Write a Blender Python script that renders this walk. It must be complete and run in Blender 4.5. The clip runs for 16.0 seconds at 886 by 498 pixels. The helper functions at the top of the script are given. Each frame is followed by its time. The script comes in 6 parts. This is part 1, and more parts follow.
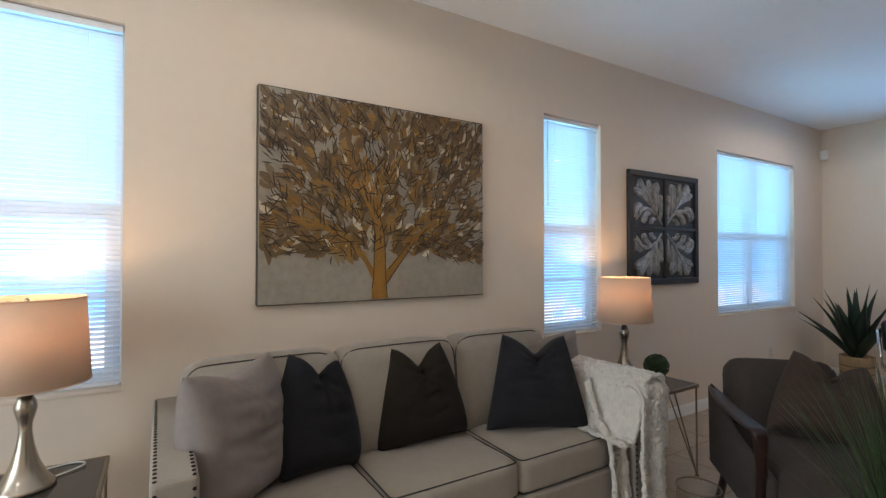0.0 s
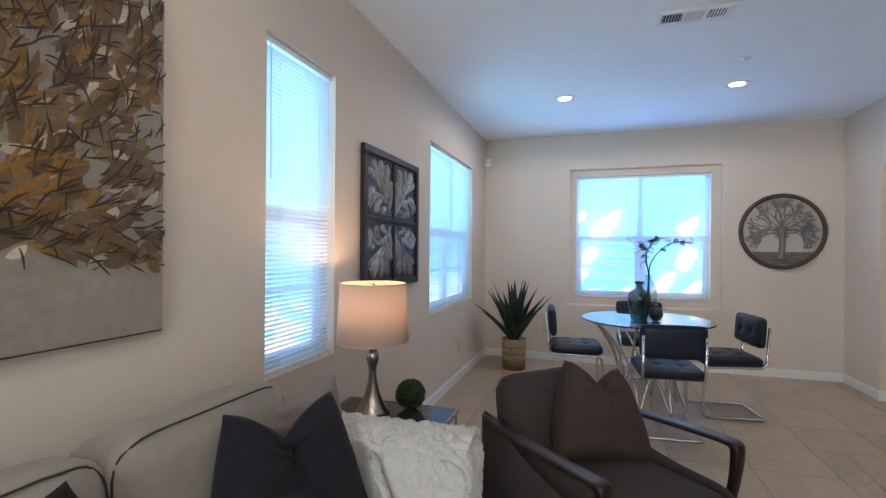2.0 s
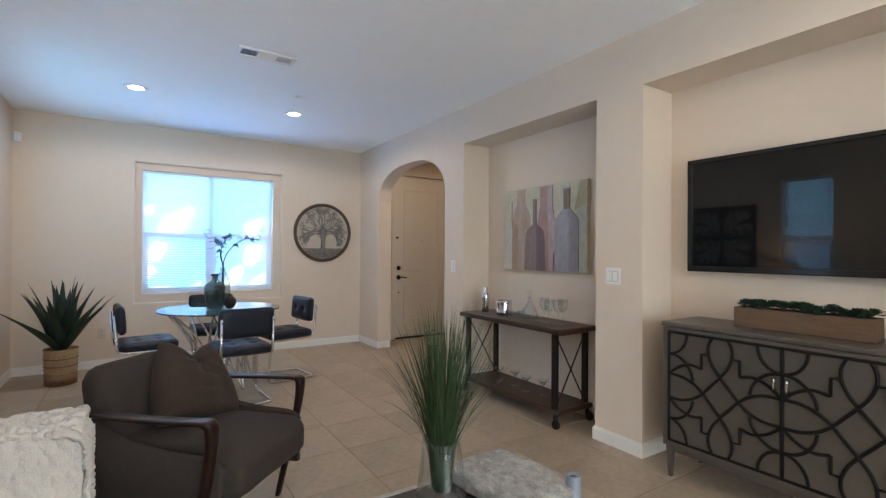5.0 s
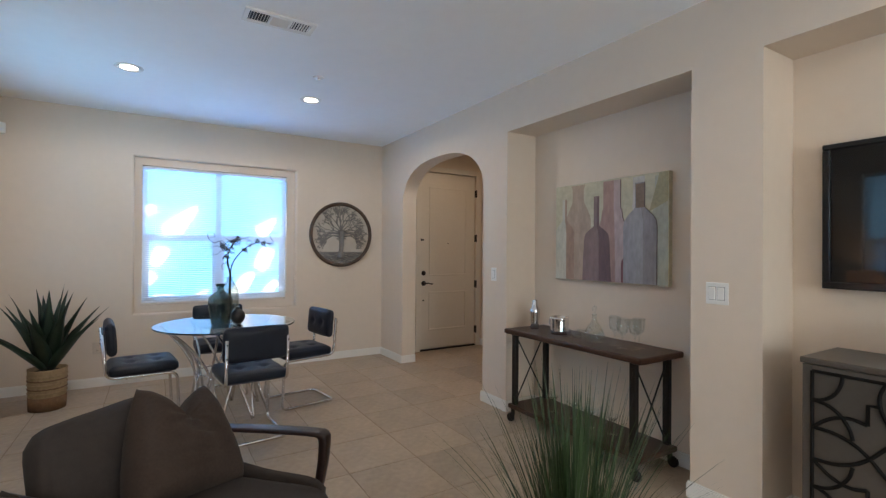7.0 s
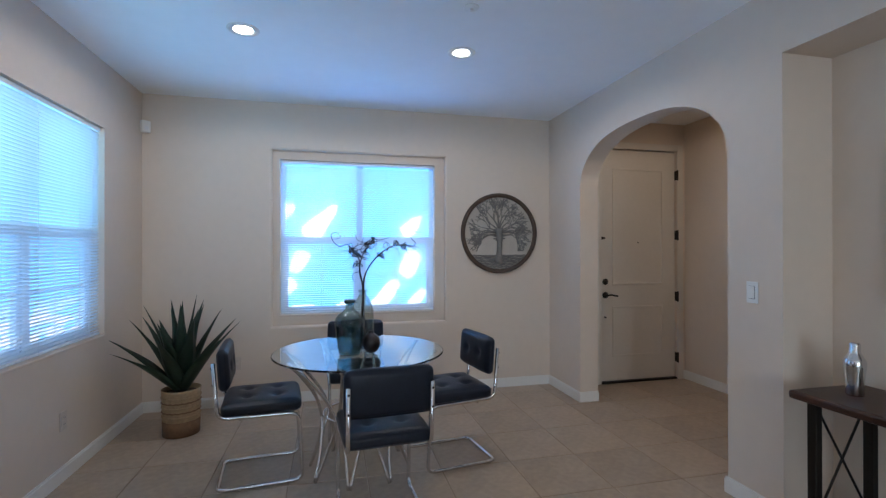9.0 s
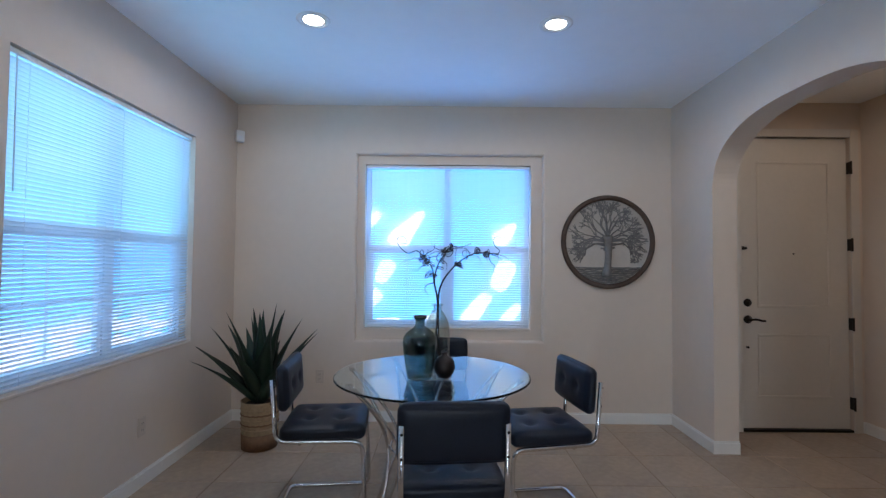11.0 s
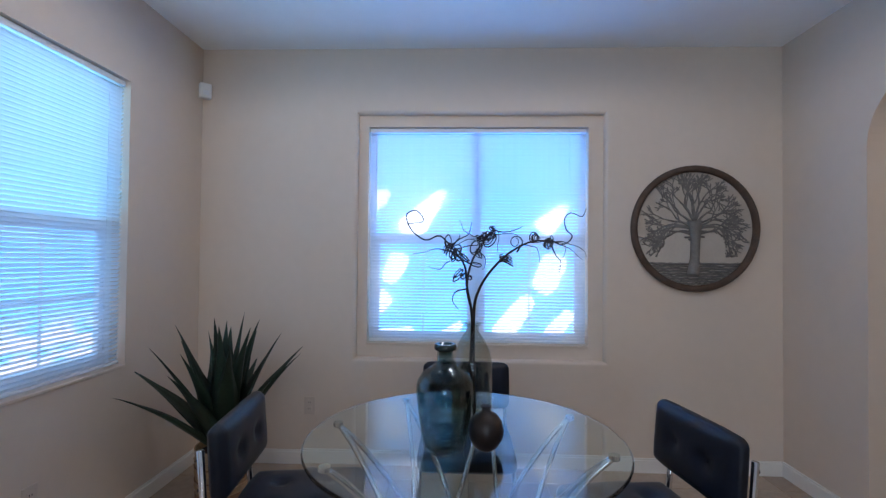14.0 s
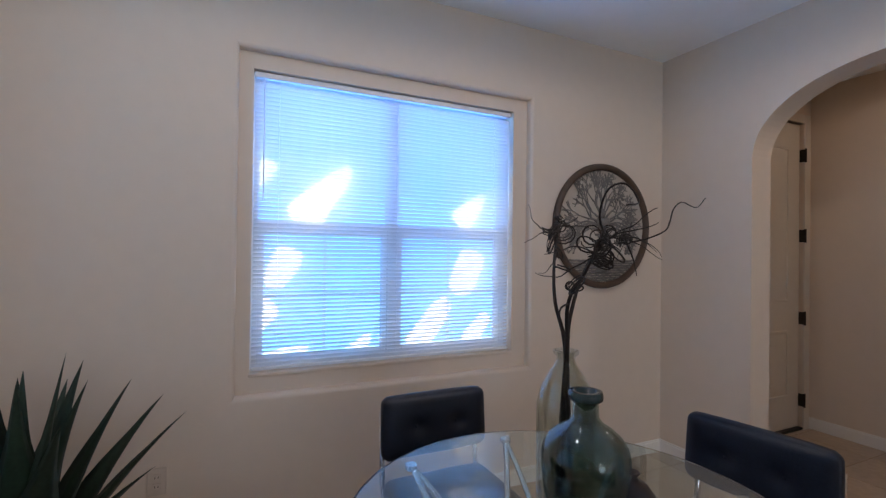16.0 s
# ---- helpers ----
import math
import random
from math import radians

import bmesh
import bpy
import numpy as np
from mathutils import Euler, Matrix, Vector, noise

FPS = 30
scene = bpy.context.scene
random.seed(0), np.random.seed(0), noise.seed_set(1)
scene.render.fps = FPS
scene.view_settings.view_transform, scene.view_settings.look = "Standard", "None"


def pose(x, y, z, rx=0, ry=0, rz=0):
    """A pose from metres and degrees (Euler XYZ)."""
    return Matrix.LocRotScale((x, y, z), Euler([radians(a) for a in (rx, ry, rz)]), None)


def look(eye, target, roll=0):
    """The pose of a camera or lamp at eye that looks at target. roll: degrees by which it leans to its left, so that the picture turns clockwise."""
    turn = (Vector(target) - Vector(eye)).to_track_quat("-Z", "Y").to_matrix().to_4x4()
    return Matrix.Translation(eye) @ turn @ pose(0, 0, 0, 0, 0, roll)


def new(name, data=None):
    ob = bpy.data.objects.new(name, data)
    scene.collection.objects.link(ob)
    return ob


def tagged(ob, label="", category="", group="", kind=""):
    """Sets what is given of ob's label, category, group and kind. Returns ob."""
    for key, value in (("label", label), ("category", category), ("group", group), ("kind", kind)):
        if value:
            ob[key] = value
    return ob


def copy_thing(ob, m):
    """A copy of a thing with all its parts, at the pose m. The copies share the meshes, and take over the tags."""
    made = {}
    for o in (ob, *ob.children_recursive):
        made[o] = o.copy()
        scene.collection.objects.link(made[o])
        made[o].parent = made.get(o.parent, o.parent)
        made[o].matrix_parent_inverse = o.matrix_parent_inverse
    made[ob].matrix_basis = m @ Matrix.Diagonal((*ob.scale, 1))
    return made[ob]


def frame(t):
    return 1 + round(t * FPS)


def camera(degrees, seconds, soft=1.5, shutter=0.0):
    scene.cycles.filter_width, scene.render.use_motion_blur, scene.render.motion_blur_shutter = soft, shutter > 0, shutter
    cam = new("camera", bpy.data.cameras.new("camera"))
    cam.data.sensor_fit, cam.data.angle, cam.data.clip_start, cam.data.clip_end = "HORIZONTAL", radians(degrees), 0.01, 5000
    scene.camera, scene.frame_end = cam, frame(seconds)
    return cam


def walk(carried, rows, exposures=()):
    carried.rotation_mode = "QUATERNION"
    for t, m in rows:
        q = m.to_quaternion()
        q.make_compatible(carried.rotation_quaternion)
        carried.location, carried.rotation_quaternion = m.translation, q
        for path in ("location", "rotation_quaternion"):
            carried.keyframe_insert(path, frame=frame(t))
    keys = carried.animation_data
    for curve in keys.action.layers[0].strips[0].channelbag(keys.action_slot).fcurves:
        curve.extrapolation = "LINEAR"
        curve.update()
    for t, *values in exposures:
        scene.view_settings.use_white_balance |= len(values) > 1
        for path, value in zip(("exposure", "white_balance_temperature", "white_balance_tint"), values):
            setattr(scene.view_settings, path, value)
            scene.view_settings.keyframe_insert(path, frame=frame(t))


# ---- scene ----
cam = camera(86.9, 16.0, soft=1.35)
PATH = [
    (0, (0.599, 0.554, 1.319), (1.635, 2.264, 1.349), -0.0),
    (0.5, (0.808, 0.88, 1.322), (1.998, 2.488, 1.338), 0.0),
    (1, (0.942, 1.156, 1.324), (2.389, 2.537, 1.33), 0.2),
    (1.5, (1.043, 1.399, 1.335), (2.79, 2.373, 1.332), 0.6),
    (2, (1.123, 1.54, 1.347), (3.028, 2.148, 1.348), 0.4),
    (2.5, (1.048, 1.611, 1.354), (3.041, 1.78, 1.363), 0.1),
    (3, (0.912, 1.639, 1.354), (2.899, 1.41, 1.372), 0.1),
    (3.5, (0.776, 1.654, 1.338), (2.703, 1.119, 1.356), 0.1),
    (4, (0.65, 1.705, 1.315), (2.484, 0.908, 1.336), 0.1),
    (4.5, (0.58, 1.736, 1.305), (2.311, 0.735, 1.323), 0.3),
    (4.7, (0.584, 1.746, 1.3), (2.274, 0.676, 1.316), 0.3),
    (6.8, (1.16, 1.622, 1.335), (2.822, 0.508, 1.346), 0.5),
    (7, (1.278, 1.6, 1.359), (2.983, 0.555, 1.369), 0.4),
    (7.5, (1.598, 1.512, 1.379), (3.411, 0.667, 1.386), 0.4),
    (8, (1.947, 1.458, 1.371), (3.832, 0.792, 1.385), 0.6),
    (8.2, (2.068, 1.425, 1.4), (3.975, 0.821, 1.404), 0.3),
    (10.3, (2.907, 1.003, 1.35), (4.894, 0.788, 1.418), 0.4),
    (10.5, (2.924, 0.983, 1.347), (4.918, 0.846, 1.417), 0.31),
    (11, (2.933, 1.037, 1.36), (4.932, 1.038, 1.423), 0.55),
    (11.5, (2.968, 1.04, 1.344), (4.963, 1.175, 1.425), 0.2),
    (12, (3.009, 0.955, 1.345), (4.994, 1.191, 1.421), 0.14),
    (12.5, (3.143, 0.87, 1.361), (5.124, 1.137, 1.414), 0.14),
    (13, (3.364, 0.872, 1.394), (5.354, 1.069, 1.435), 0.11),
    (13.5, (3.665, 0.927, 1.357), (5.661, 1.046, 1.405), 0.32),
    (14, (3.935, 1.113, 1.36), (5.933, 1.185, 1.397), 0.59),
    (14.5, (4.149, 1.29, 1.336), (6.147, 1.343, 1.383), 0.84),
    (15, (4.358, 1.471, 1.317), (6.354, 1.356, 1.366), 0.86),
    (15.5, (4.513, 1.678, 1.363), (6.465, 1.245, 1.383), 0.94),
    (16, (4.671, 1.853, 1.37), (6.479, 1, 1.389), 0.78),
]
EXPOSURES = [(0.0, -0.03, 6550, 12), (0.5, 0.12, 6800, 13), (1.5, 0.28, 6500, 12), (2.5, 0.20, 6000, 11), (3.5, 0.34, 6100, 11), (4.7, 0.44, 6600, 12), (7.0, 0.22, 6700, 12), (8.0, 0.09, 6100, 11),
             (10.5, -0.20, 5700, 12), (12.5, -0.20, 5750, 15), (15.0, -0.28, 6150, 18), (16.0, -0.28, 6500, 20)]
walk(cam, [(t, look(eye, target, roll)) for t, eye, target, roll in PATH], EXPOSURES)

# ---- light ----
world = bpy.data.worlds.new("sky")
scene.world = world
world.use_nodes = True
wn = world.node_tree
sky = wn.nodes.new("ShaderNodeTexSky")
sky.sky_type = "NISHITA"
sky.sun_disc = False
sky.sun_elevation = radians(38)
sky.sun_rotation = radians(60)
wn.nodes["Background"].inputs[1].default_value = 0.12
wn.links.new(sky.outputs[0], wn.nodes["Background"].inputs[0])
sun = new("sun", bpy.data.lights.new("sun", "SUN"))
sun.data.energy, sun.data.angle, sun.data.color = 3.0, radians(0.5), (1.0, 0.95, 0.87)
sun.matrix_world = look((12, 5, 8), (7, 1, 1))

GLOW = 10.2           # daylight behind the blinds
DOWNLIGHT = 20.0     # watts of each recessed lamp
TABLE_LAMP = 6.5
WEST_GLOW = 8.0

# ---- materials ----
MATS = {}


def mat(name, col, rough=0.6, metal=0.0, var=0.1, scale=6.0, bump=0.0, bscale=120.0, bdist=0.002, coat=0.0, sheen=0.0,
        island=0.0, stretch=(1, 1, 1), spec=0.5):
    """A procedural surface: colour varied at two scales, fine relief, gloss varied a little."""
    if name in MATS:
        return MATS[name]
    m = MATS[name] = bpy.data.materials.new(name)
    m.use_nodes = True
    nt = m.node_tree
    b = nt.nodes["Principled BSDF"]
    b.inputs["Roughness"].default_value = rough
    b.inputs["Metallic"].default_value = metal
    b.inputs["Coat Weight"].default_value = coat
    b.inputs["Sheen Weight"].default_value = sheen
    b.inputs["Specular IOR Level"].default_value = spec
    tc = nt.nodes.new("ShaderNodeTexCoord")
    mp = nt.nodes.new("ShaderNodeMapping")
    mp.inputs["Scale"].default_value = stretch
    nt.links.new(tc.outputs["Object"], mp.inputs[0])
    n1 = nt.nodes.new("ShaderNodeTexNoise")
    n1.inputs["Scale"].default_value, n1.inputs["Detail"].default_value = scale, 5
    n2 = nt.nodes.new("ShaderNodeTexNoise")
    n2.inputs["Scale"].default_value, n2.inputs["Detail"].default_value = scale * 9, 4
    for n in (n1, n2):
        nt.links.new(mp.outputs[0], n.inputs["Vector"])
    add = nt.nodes.new("ShaderNodeMath")
    add.operation = "MULTIPLY_ADD"
    add.inputs[1].default_value = 0.5
    nt.links.new(n2.outputs["Fac"], add.inputs[0])
    half = nt.nodes.new("ShaderNodeMath")
    half.operation = "MULTIPLY"
    half.inputs[1].default_value = 0.5
    nt.links.new(n1.outputs["Fac"], half.inputs[0])
    nt.links.new(half.outputs[0], add.inputs[2])
    out = add.outputs[0]
    if island:
        oi = nt.nodes.new("ShaderNodeObjectInfo")
        geo = nt.nodes.new("ShaderNodeNewGeometry")
        s1 = nt.nodes.new("ShaderNodeMath")
        s1.operation = "ADD"
        nt.links.new(oi.outputs["Random"], s1.inputs[0])
        nt.links.new(geo.outputs["Random Per Island"], s1.inputs[1])
        s2 = nt.nodes.new("ShaderNodeMath")
        s2.operation = "MULTIPLY_ADD"
        s2.inputs[1].default_value = island * 0.5
        nt.links.new(s1.outputs[0], s2.inputs[0])
        s3 = nt.nodes.new("ShaderNodeMath")
        s3.operation = "SUBTRACT"
        s3.inputs[1].default_value = island * 0.5
        nt.links.new(out, s2.inputs[2])
        nt.links.new(s2.outputs[0], s3.inputs[0])
        out = s3.outputs[0]
    ramp = nt.nodes.new("ShaderNodeMapRange")
    ramp.inputs[1].default_value, ramp.inputs[2].default_value = 0.3, 0.7
    nt.links.new(out, ramp.inputs[0])
    mix = nt.nodes.new("ShaderNodeMix")
    mix.data_type = "RGBA"
    mix.inputs["A"].default_value = (*[max(0, c * (1 - var)) for c in col], 1)
    mix.inputs["B"].default_value = (*[min(1, c * (1 + var)) for c in col], 1)
    nt.links.new(ramp.outputs[0], mix.inputs["Factor"])
    nt.links.new(mix.outputs["Result"], b.inputs["Base Color"])
    if bump:
        n3 = nt.nodes.new("ShaderNodeTexNoise")
        n3.inputs["Scale"].default_value, n3.inputs["Detail"].default_value = bscale, 3
        nt.links.new(mp.outputs[0], n3.inputs["Vector"])
        bp = nt.nodes.new("ShaderNodeBump")
        bp.inputs["Strength"].default_value, bp.inputs["Distance"].default_value = bump, bdist
        nt.links.new(n3.outputs["Fac"], bp.inputs["Height"])
        nt.links.new(bp.outputs[0], b.inputs["Normal"])
    return m


def glass(name, col=(1, 1, 1), rough=0.0, ior=1.45):
    if name in MATS:
        return MATS[name]
    m = MATS[name] = bpy.data.materials.new(name)
    m.use_nodes = True
    b = m.node_tree.nodes["Principled BSDF"]
    b.inputs["Base Color"].default_value = (*col, 1)
    b.inputs["Transmission Weight"].default_value = 1
    b.inputs["Roughness"].default_value, b.inputs["IOR"].default_value = rough, ior
    return m


def thin_glass(name, col):
    """Thin blown or sheet glass: clear, with a gloss that grows towards the rim."""
    if name in MATS:
        return MATS[name]
    m = MATS[name] = bpy.data.materials.new(name)
    m.use_nodes = True
    nt = m.node_tree
    nt.nodes.remove(nt.nodes["Principled BSDF"])
    tr = nt.nodes.new("ShaderNodeBsdfTransparent")
    tr.inputs[0].default_value = (*col, 1)
    gl = nt.nodes.new("ShaderNodeBsdfGlossy")
    gl.inputs["Roughness"].default_value = 0.03
    lw = nt.nodes.new("ShaderNodeLayerWeight")
    lw.inputs[0].default_value = 0.18
    fr = nt.nodes.new("ShaderNodeMapRange")
    fr.inputs[3].default_value, fr.inputs[4].default_value = 0.08, 0.8
    nt.links.new(lw.outputs["Facing"], fr.inputs[0])
    mx = nt.nodes.new("ShaderNodeMixShader")
    nt.links.new(fr.outputs[0], mx.inputs[0])
    nt.links.new(tr.outputs[0], mx.inputs[1])
    nt.links.new(gl.outputs[0], mx.inputs[2])
    nt.links.new(mx.outputs[0], nt.nodes["Material Output"].inputs[0])
    return m


def glow(name, col, strength):
    if name in MATS:
        return MATS[name]
    m = MATS[name] = bpy.data.materials.new(name)
    m.use_nodes = True
    b = m.node_tree.nodes["Principled BSDF"]
    b.inputs["Base Color"].default_value = (*col, 1)
    b.inputs["Emission Color"].default_value = (*col, 1)
    b.inputs["Emission Strength"].default_value = strength
    return m


def translucent(name, col, amount, rough=0.5, bump=0.0):
    """Thin stuff that lets light through: a lampshade, a plastic slat."""
    m = mat(name, col, rough, var=0.04, scale=30, bump=bump, bscale=400)
    nt = m.node_tree
    if "tl" not in nt.nodes:
        b = nt.nodes["Principled BSDF"]
        t = nt.nodes.new("ShaderNodeBsdfTranslucent")
        t.name = "tl"
        t.inputs[0].default_value = (*col, 1)
        mx = nt.nodes.new("ShaderNodeMixShader")
        mx.inputs[0].default_value = amount
        nt.links.new(b.outputs[0], mx.inputs[1])
        nt.links.new(t.outputs[0], mx.inputs[2])
        nt.links.new(mx.outputs[0], nt.nodes["Material Output"].inputs[0])
    return m


WALL = mat("beige_wall_paint", (0.68, 0.57, 0.465), 0.75, var=0.025, scale=1.6, bump=0.25, bscale=170, bdist=0.0012)
CEIL = mat("white_ceiling_paint", (0.90, 0.90, 0.89), 0.85, var=0.02, scale=1.2, bump=0.25, bscale=150, bdist=0.0012)
TRIM = mat("white_trim_paint", (0.78, 0.75, 0.7), 0.4, var=0.03, scale=4)
DOORM = mat("cream_door_paint", (0.66, 0.6, 0.52), 0.45, var=0.03, scale=3)
TILE = mat("beige_floor_tile", (0.415, 0.318, 0.23), 0.40, var=0.19, scale=2.6, bump=0.14, bscale=12, bdist=0.002, island=0.30)
GROUT = mat("brown_grout", (0.26, 0.195, 0.14), 0.9, var=0.15, scale=20)
CHROME = mat("chrome", (0.75, 0.75, 0.76), 0.12, 1.0, var=0.04, scale=8)
NICKEL = mat("brushed_nickel", (0.42, 0.37, 0.31), 0.27, 1.0, var=0.06, scale=14, stretch=(1, 1, 0.1))
BLACKMETAL = mat("dark_bronze_metal", (0.03, 0.026, 0.023), 0.42, 0.8, var=0.2, scale=30)
PLASTIC = mat("white_plastic", (0.78, 0.77, 0.74), 0.4, var=0.02, scale=10)
SOFA = mat("greige_linen", (0.285, 0.245, 0.205), 0.9, var=0.08, scale=30, bump=0.3, bscale=700, bdist=0.001, sheen=0.15)
PIPING = mat("dark_piping", (0.035, 0.03, 0.028), 0.8, var=0.1, scale=40)
DARKPILLOW = mat("charcoal_velvet", (0.015, 0.015, 0.018), 0.95, var=0.25, scale=9, bump=0.3, bscale=60, bdist=0.003, sheen=0.04, spec=0.2)
BROWNPILLOW = mat("dark_brown_velvet", (0.017, 0.013, 0.010), 0.95, var=0.25, scale=9, bump=0.3, bscale=60, bdist=0.003, sheen=0.03, spec=0.2)
TAUPEPILLOW = mat("taupe_satin", (0.20, 0.165, 0.15), 0.6, var=0.10, scale=5, bump=0.2, bscale=30, bdist=0.004, sheen=0.05, spec=0.3)
FUR = mat("cream_fur", (0.55, 0.515, 0.47), 0.95, var=0.12, scale=24, bump=0.8, bscale=150, bdist=0.006, sheen=0.3, spec=0.2)
ARMCHAIR = mat("charcoal_wool", (0.048, 0.038, 0.034), 0.92, var=0.14, scale=35, bump=0.4, bscale=600, bdist=0.001, sheen=0.03, spec=0.25)
CHAIRPILLOW = mat("mocha_pillow", (0.050, 0.034, 0.027), 0.9, var=0.2, scale=10, bump=0.35, bscale=50, bdist=0.004, sheen=0.03, spec=0.25)
MAHOGANY = mat("mahogany_wood", (0.016, 0.006, 0.0045), 0.36, var=0.35, scale=10, stretch=(1, 1, 6), coat=0.12, spec=0.35)
LEATHER = mat("navy_leather", (0.007, 0.011, 0.022), 0.42, var=0.25, scale=12, bump=0.35, bscale=220, bdist=0.0015, spec=0.35)
RUSTIC = mat("rustic_dark_wood", (0.046, 0.019, 0.0105), 0.36, var=0.45, scale=7, stretch=(1, 8, 8), bump=0.3, bscale=30, bdist=0.002, spec=0.35)
SILVERWOOD = mat("silver_painted_wood", (0.115, 0.100, 0.086), 0.36, 0.35, var=0.12, scale=9, bump=0.15, bscale=90)
FRET = mat("dark_fretwork", (0.005, 0.004, 0.0035), 0.6, var=0.2, scale=25, spec=0.2)
TVBLACK = mat("black_tv_plastic", (0.008, 0.008, 0.009), 0.18, var=0.05, scale=5)
SCREEN = mat("tv_screen", (0.006, 0.007, 0.008), 0.035, var=0.05, scale=5)
GREEN = mat("agave_green", (0.012, 0.030, 0.017), 0.5, var=0.4, scale=9, island=0.4)
GRASS = mat("grass_green", (0.026, 0.05, 0.017), 0.5, var=0.5, scale=14, island=0.6)
BOXWOOD = mat("boxwood_green", (0.03, 0.06, 0.018), 0.7, var=0.4, scale=60, island=0.4)
SUCCULENT = mat("succulent_green", (0.02, 0.045, 0.022), 0.6, var=0.4, scale=40, island=0.4)
PLANTERWOOD = mat("weathered_planter_wood", (0.12, 0.068, 0.038), 0.75, var=0.3, scale=9, stretch=(1, 6, 6), bump=0.3, bscale=40)
BASKET = mat("woven_basket", (0.36, 0.25, 0.14), 0.85, var=0.3, scale=40, bump=0.5, bscale=90, bdist=0.004)
BASKETDARK = mat("woven_basket_dark", (0.17, 0.09, 0.045), 0.85, var=0.3, scale=40, bump=0.5, bscale=90, bdist=0.004)
TWIG = mat("dark_twig", (0.02, 0.013, 0.01), 0.75, var=0.3, scale=40, bump=0.4, bscale=120)
MAROON = mat("dark_maroon_glaze", (0.02, 0.014, 0.015), 0.35, var=0.25, scale=14)
CLEAR = thin_glass("clear_glass", (0.97, 0.985, 0.98))
TABLEGLASS = glass("table_glass", (0.86, 0.95, 0.93), ior=1.5)
TEALGLASS = thin_glass("teal_glass", (0.62, 0.71, 0.705))
PALEGLASS = thin_glass("pale_green_glass", (0.89, 0.91, 0.885))
for socket, value in ((3, 0.03), (4, 0.5)):
    PALEGLASS.node_tree.nodes["Map Range"].inputs[socket].default_value = value
    TEALGLASS.node_tree.nodes["Map Range"].inputs[socket].default_value = value
    CLEAR.node_tree.nodes["Map Range"].inputs[socket].default_value = value
PANE = thin_glass("window_pane", (0.98, 1, 1))
SLAT = translucent("blind_slat", (0.86, 0.89, 0.93), 0.042)
sheer = SLAT.node_tree
clear = sheer.nodes.new("ShaderNodeBsdfTransparent")
veil = sheer.nodes.new("ShaderNodeMixShader")
veil.inputs[0].default_value = 0.09
out_node = sheer.nodes["Material Output"]
sheer.links.new(out_node.inputs[0].links[0].from_socket, veil.inputs[1])
sheer.links.new(clear.outputs[0], veil.inputs[2])
sheer.links.new(veil.outputs[0], out_node.inputs[0])
SCREENMESH = thin_glass("insect_screen_mesh", (0.80, 0.81, 0.82))
SCREENMESH.node_tree.nodes["Map Range"].inputs[3].default_value = 0.0
SCREENMESH.node_tree.nodes["Map Range"].inputs[4].default_value = 0.05
SHADE = translucent("linen_lampshade", (0.72, 0.55, 0.41), 0.24, 0.9, bump=0.3)
VINYL = mat("white_vinyl", (0.75, 0.76, 0.78), 0.35, var=0.02, scale=8)
BULB = glow("warm_bulb", (1.0, 0.78, 0.5), 5.0)
DIFFUSER = glow("recessed_lamp_lens", (1.0, 0.93, 0.82), 14.0)


for cloth in (SOFA, DARKPILLOW, BROWNPILLOW, ARMCHAIR, CHAIRPILLOW, FUR):
    cloth.node_tree.nodes["Principled BSDF"].inputs["Specular IOR Level"].default_value = 0.15


# ---- mesh helpers ----
def part(name, bm, material, parent=None, label="", smooth=False, kind="", category=""):
    me = bpy.data.meshes.new(name)
    bmesh.ops.recalc_face_normals(bm, faces=bm.faces)
    bm.to_mesh(me)
    bm.free()
    if smooth:
        for p in me.polygons:
            p.use_smooth = True
    me.materials.append(material)
    ob = new(name, me)
    if parent:
        ob.parent = parent
    return tagged(ob, label, category, "", kind)


def thing(name, m, label, category, group="", kind=""):
    ob = new(name)
    ob.empty_display_size = 0.1
    ob.matrix_world = m
    return tagged(ob, label, category, group, kind)


def box(x0, x1, y0, y1, z0, z1, bevel=0.0, bm=None, seg=2):
    own = bm or bmesh.new()
    tmp = bmesh.new()
    bmesh.ops.create_cube(tmp, size=1)
    bmesh.ops.transform(tmp, matrix=Matrix.Translation(((x0 + x1) / 2, (y0 + y1) / 2, (z0 + z1) / 2)) @ Matrix.Diagonal((abs(x1 - x0), abs(y1 - y0), abs(z1 - z0), 1)), verts=tmp.verts)
    if bevel:
        bmesh.ops.bevel(tmp, geom=list(tmp.edges), offset=bevel, segments=seg, affect="EDGES", profile=0.5)
    return merge(own, tmp)


def merge(own, tmp):
    me = bpy.data.meshes.new("tmp")
    tmp.to_mesh(me)
    tmp.free()
    own.from_mesh(me)
    bpy.data.meshes.remove(me)
    return own


def move(bm, m):
    bmesh.ops.transform(bm, matrix=m, verts=bm.verts)
    return bm


def lathe(profile, seg=32, bm=None, m=None):
    """A turned body from (radius, height) pairs."""
    own = bm or bmesh.new()
    rings = []
    for r, z in profile:
        ring = []
        for i in range(seg):
            a = 2 * math.pi * i / seg
            v = Vector((r * math.cos(a), r * math.sin(a), z))
            ring.append(own.verts.new(m @ v if m else v))
        rings.append(ring)
    for a, b in zip(rings, rings[1:]):
        for i in range(seg):
            own.faces.new((a[i], a[(i + 1) % seg], b[(i + 1) % seg], b[i]))
    for ring, r in ((rings[0], profile[0][0]), (rings[-1], profile[-1][0])):
        if r > 1e-5:
            own.faces.new(ring)
    return own


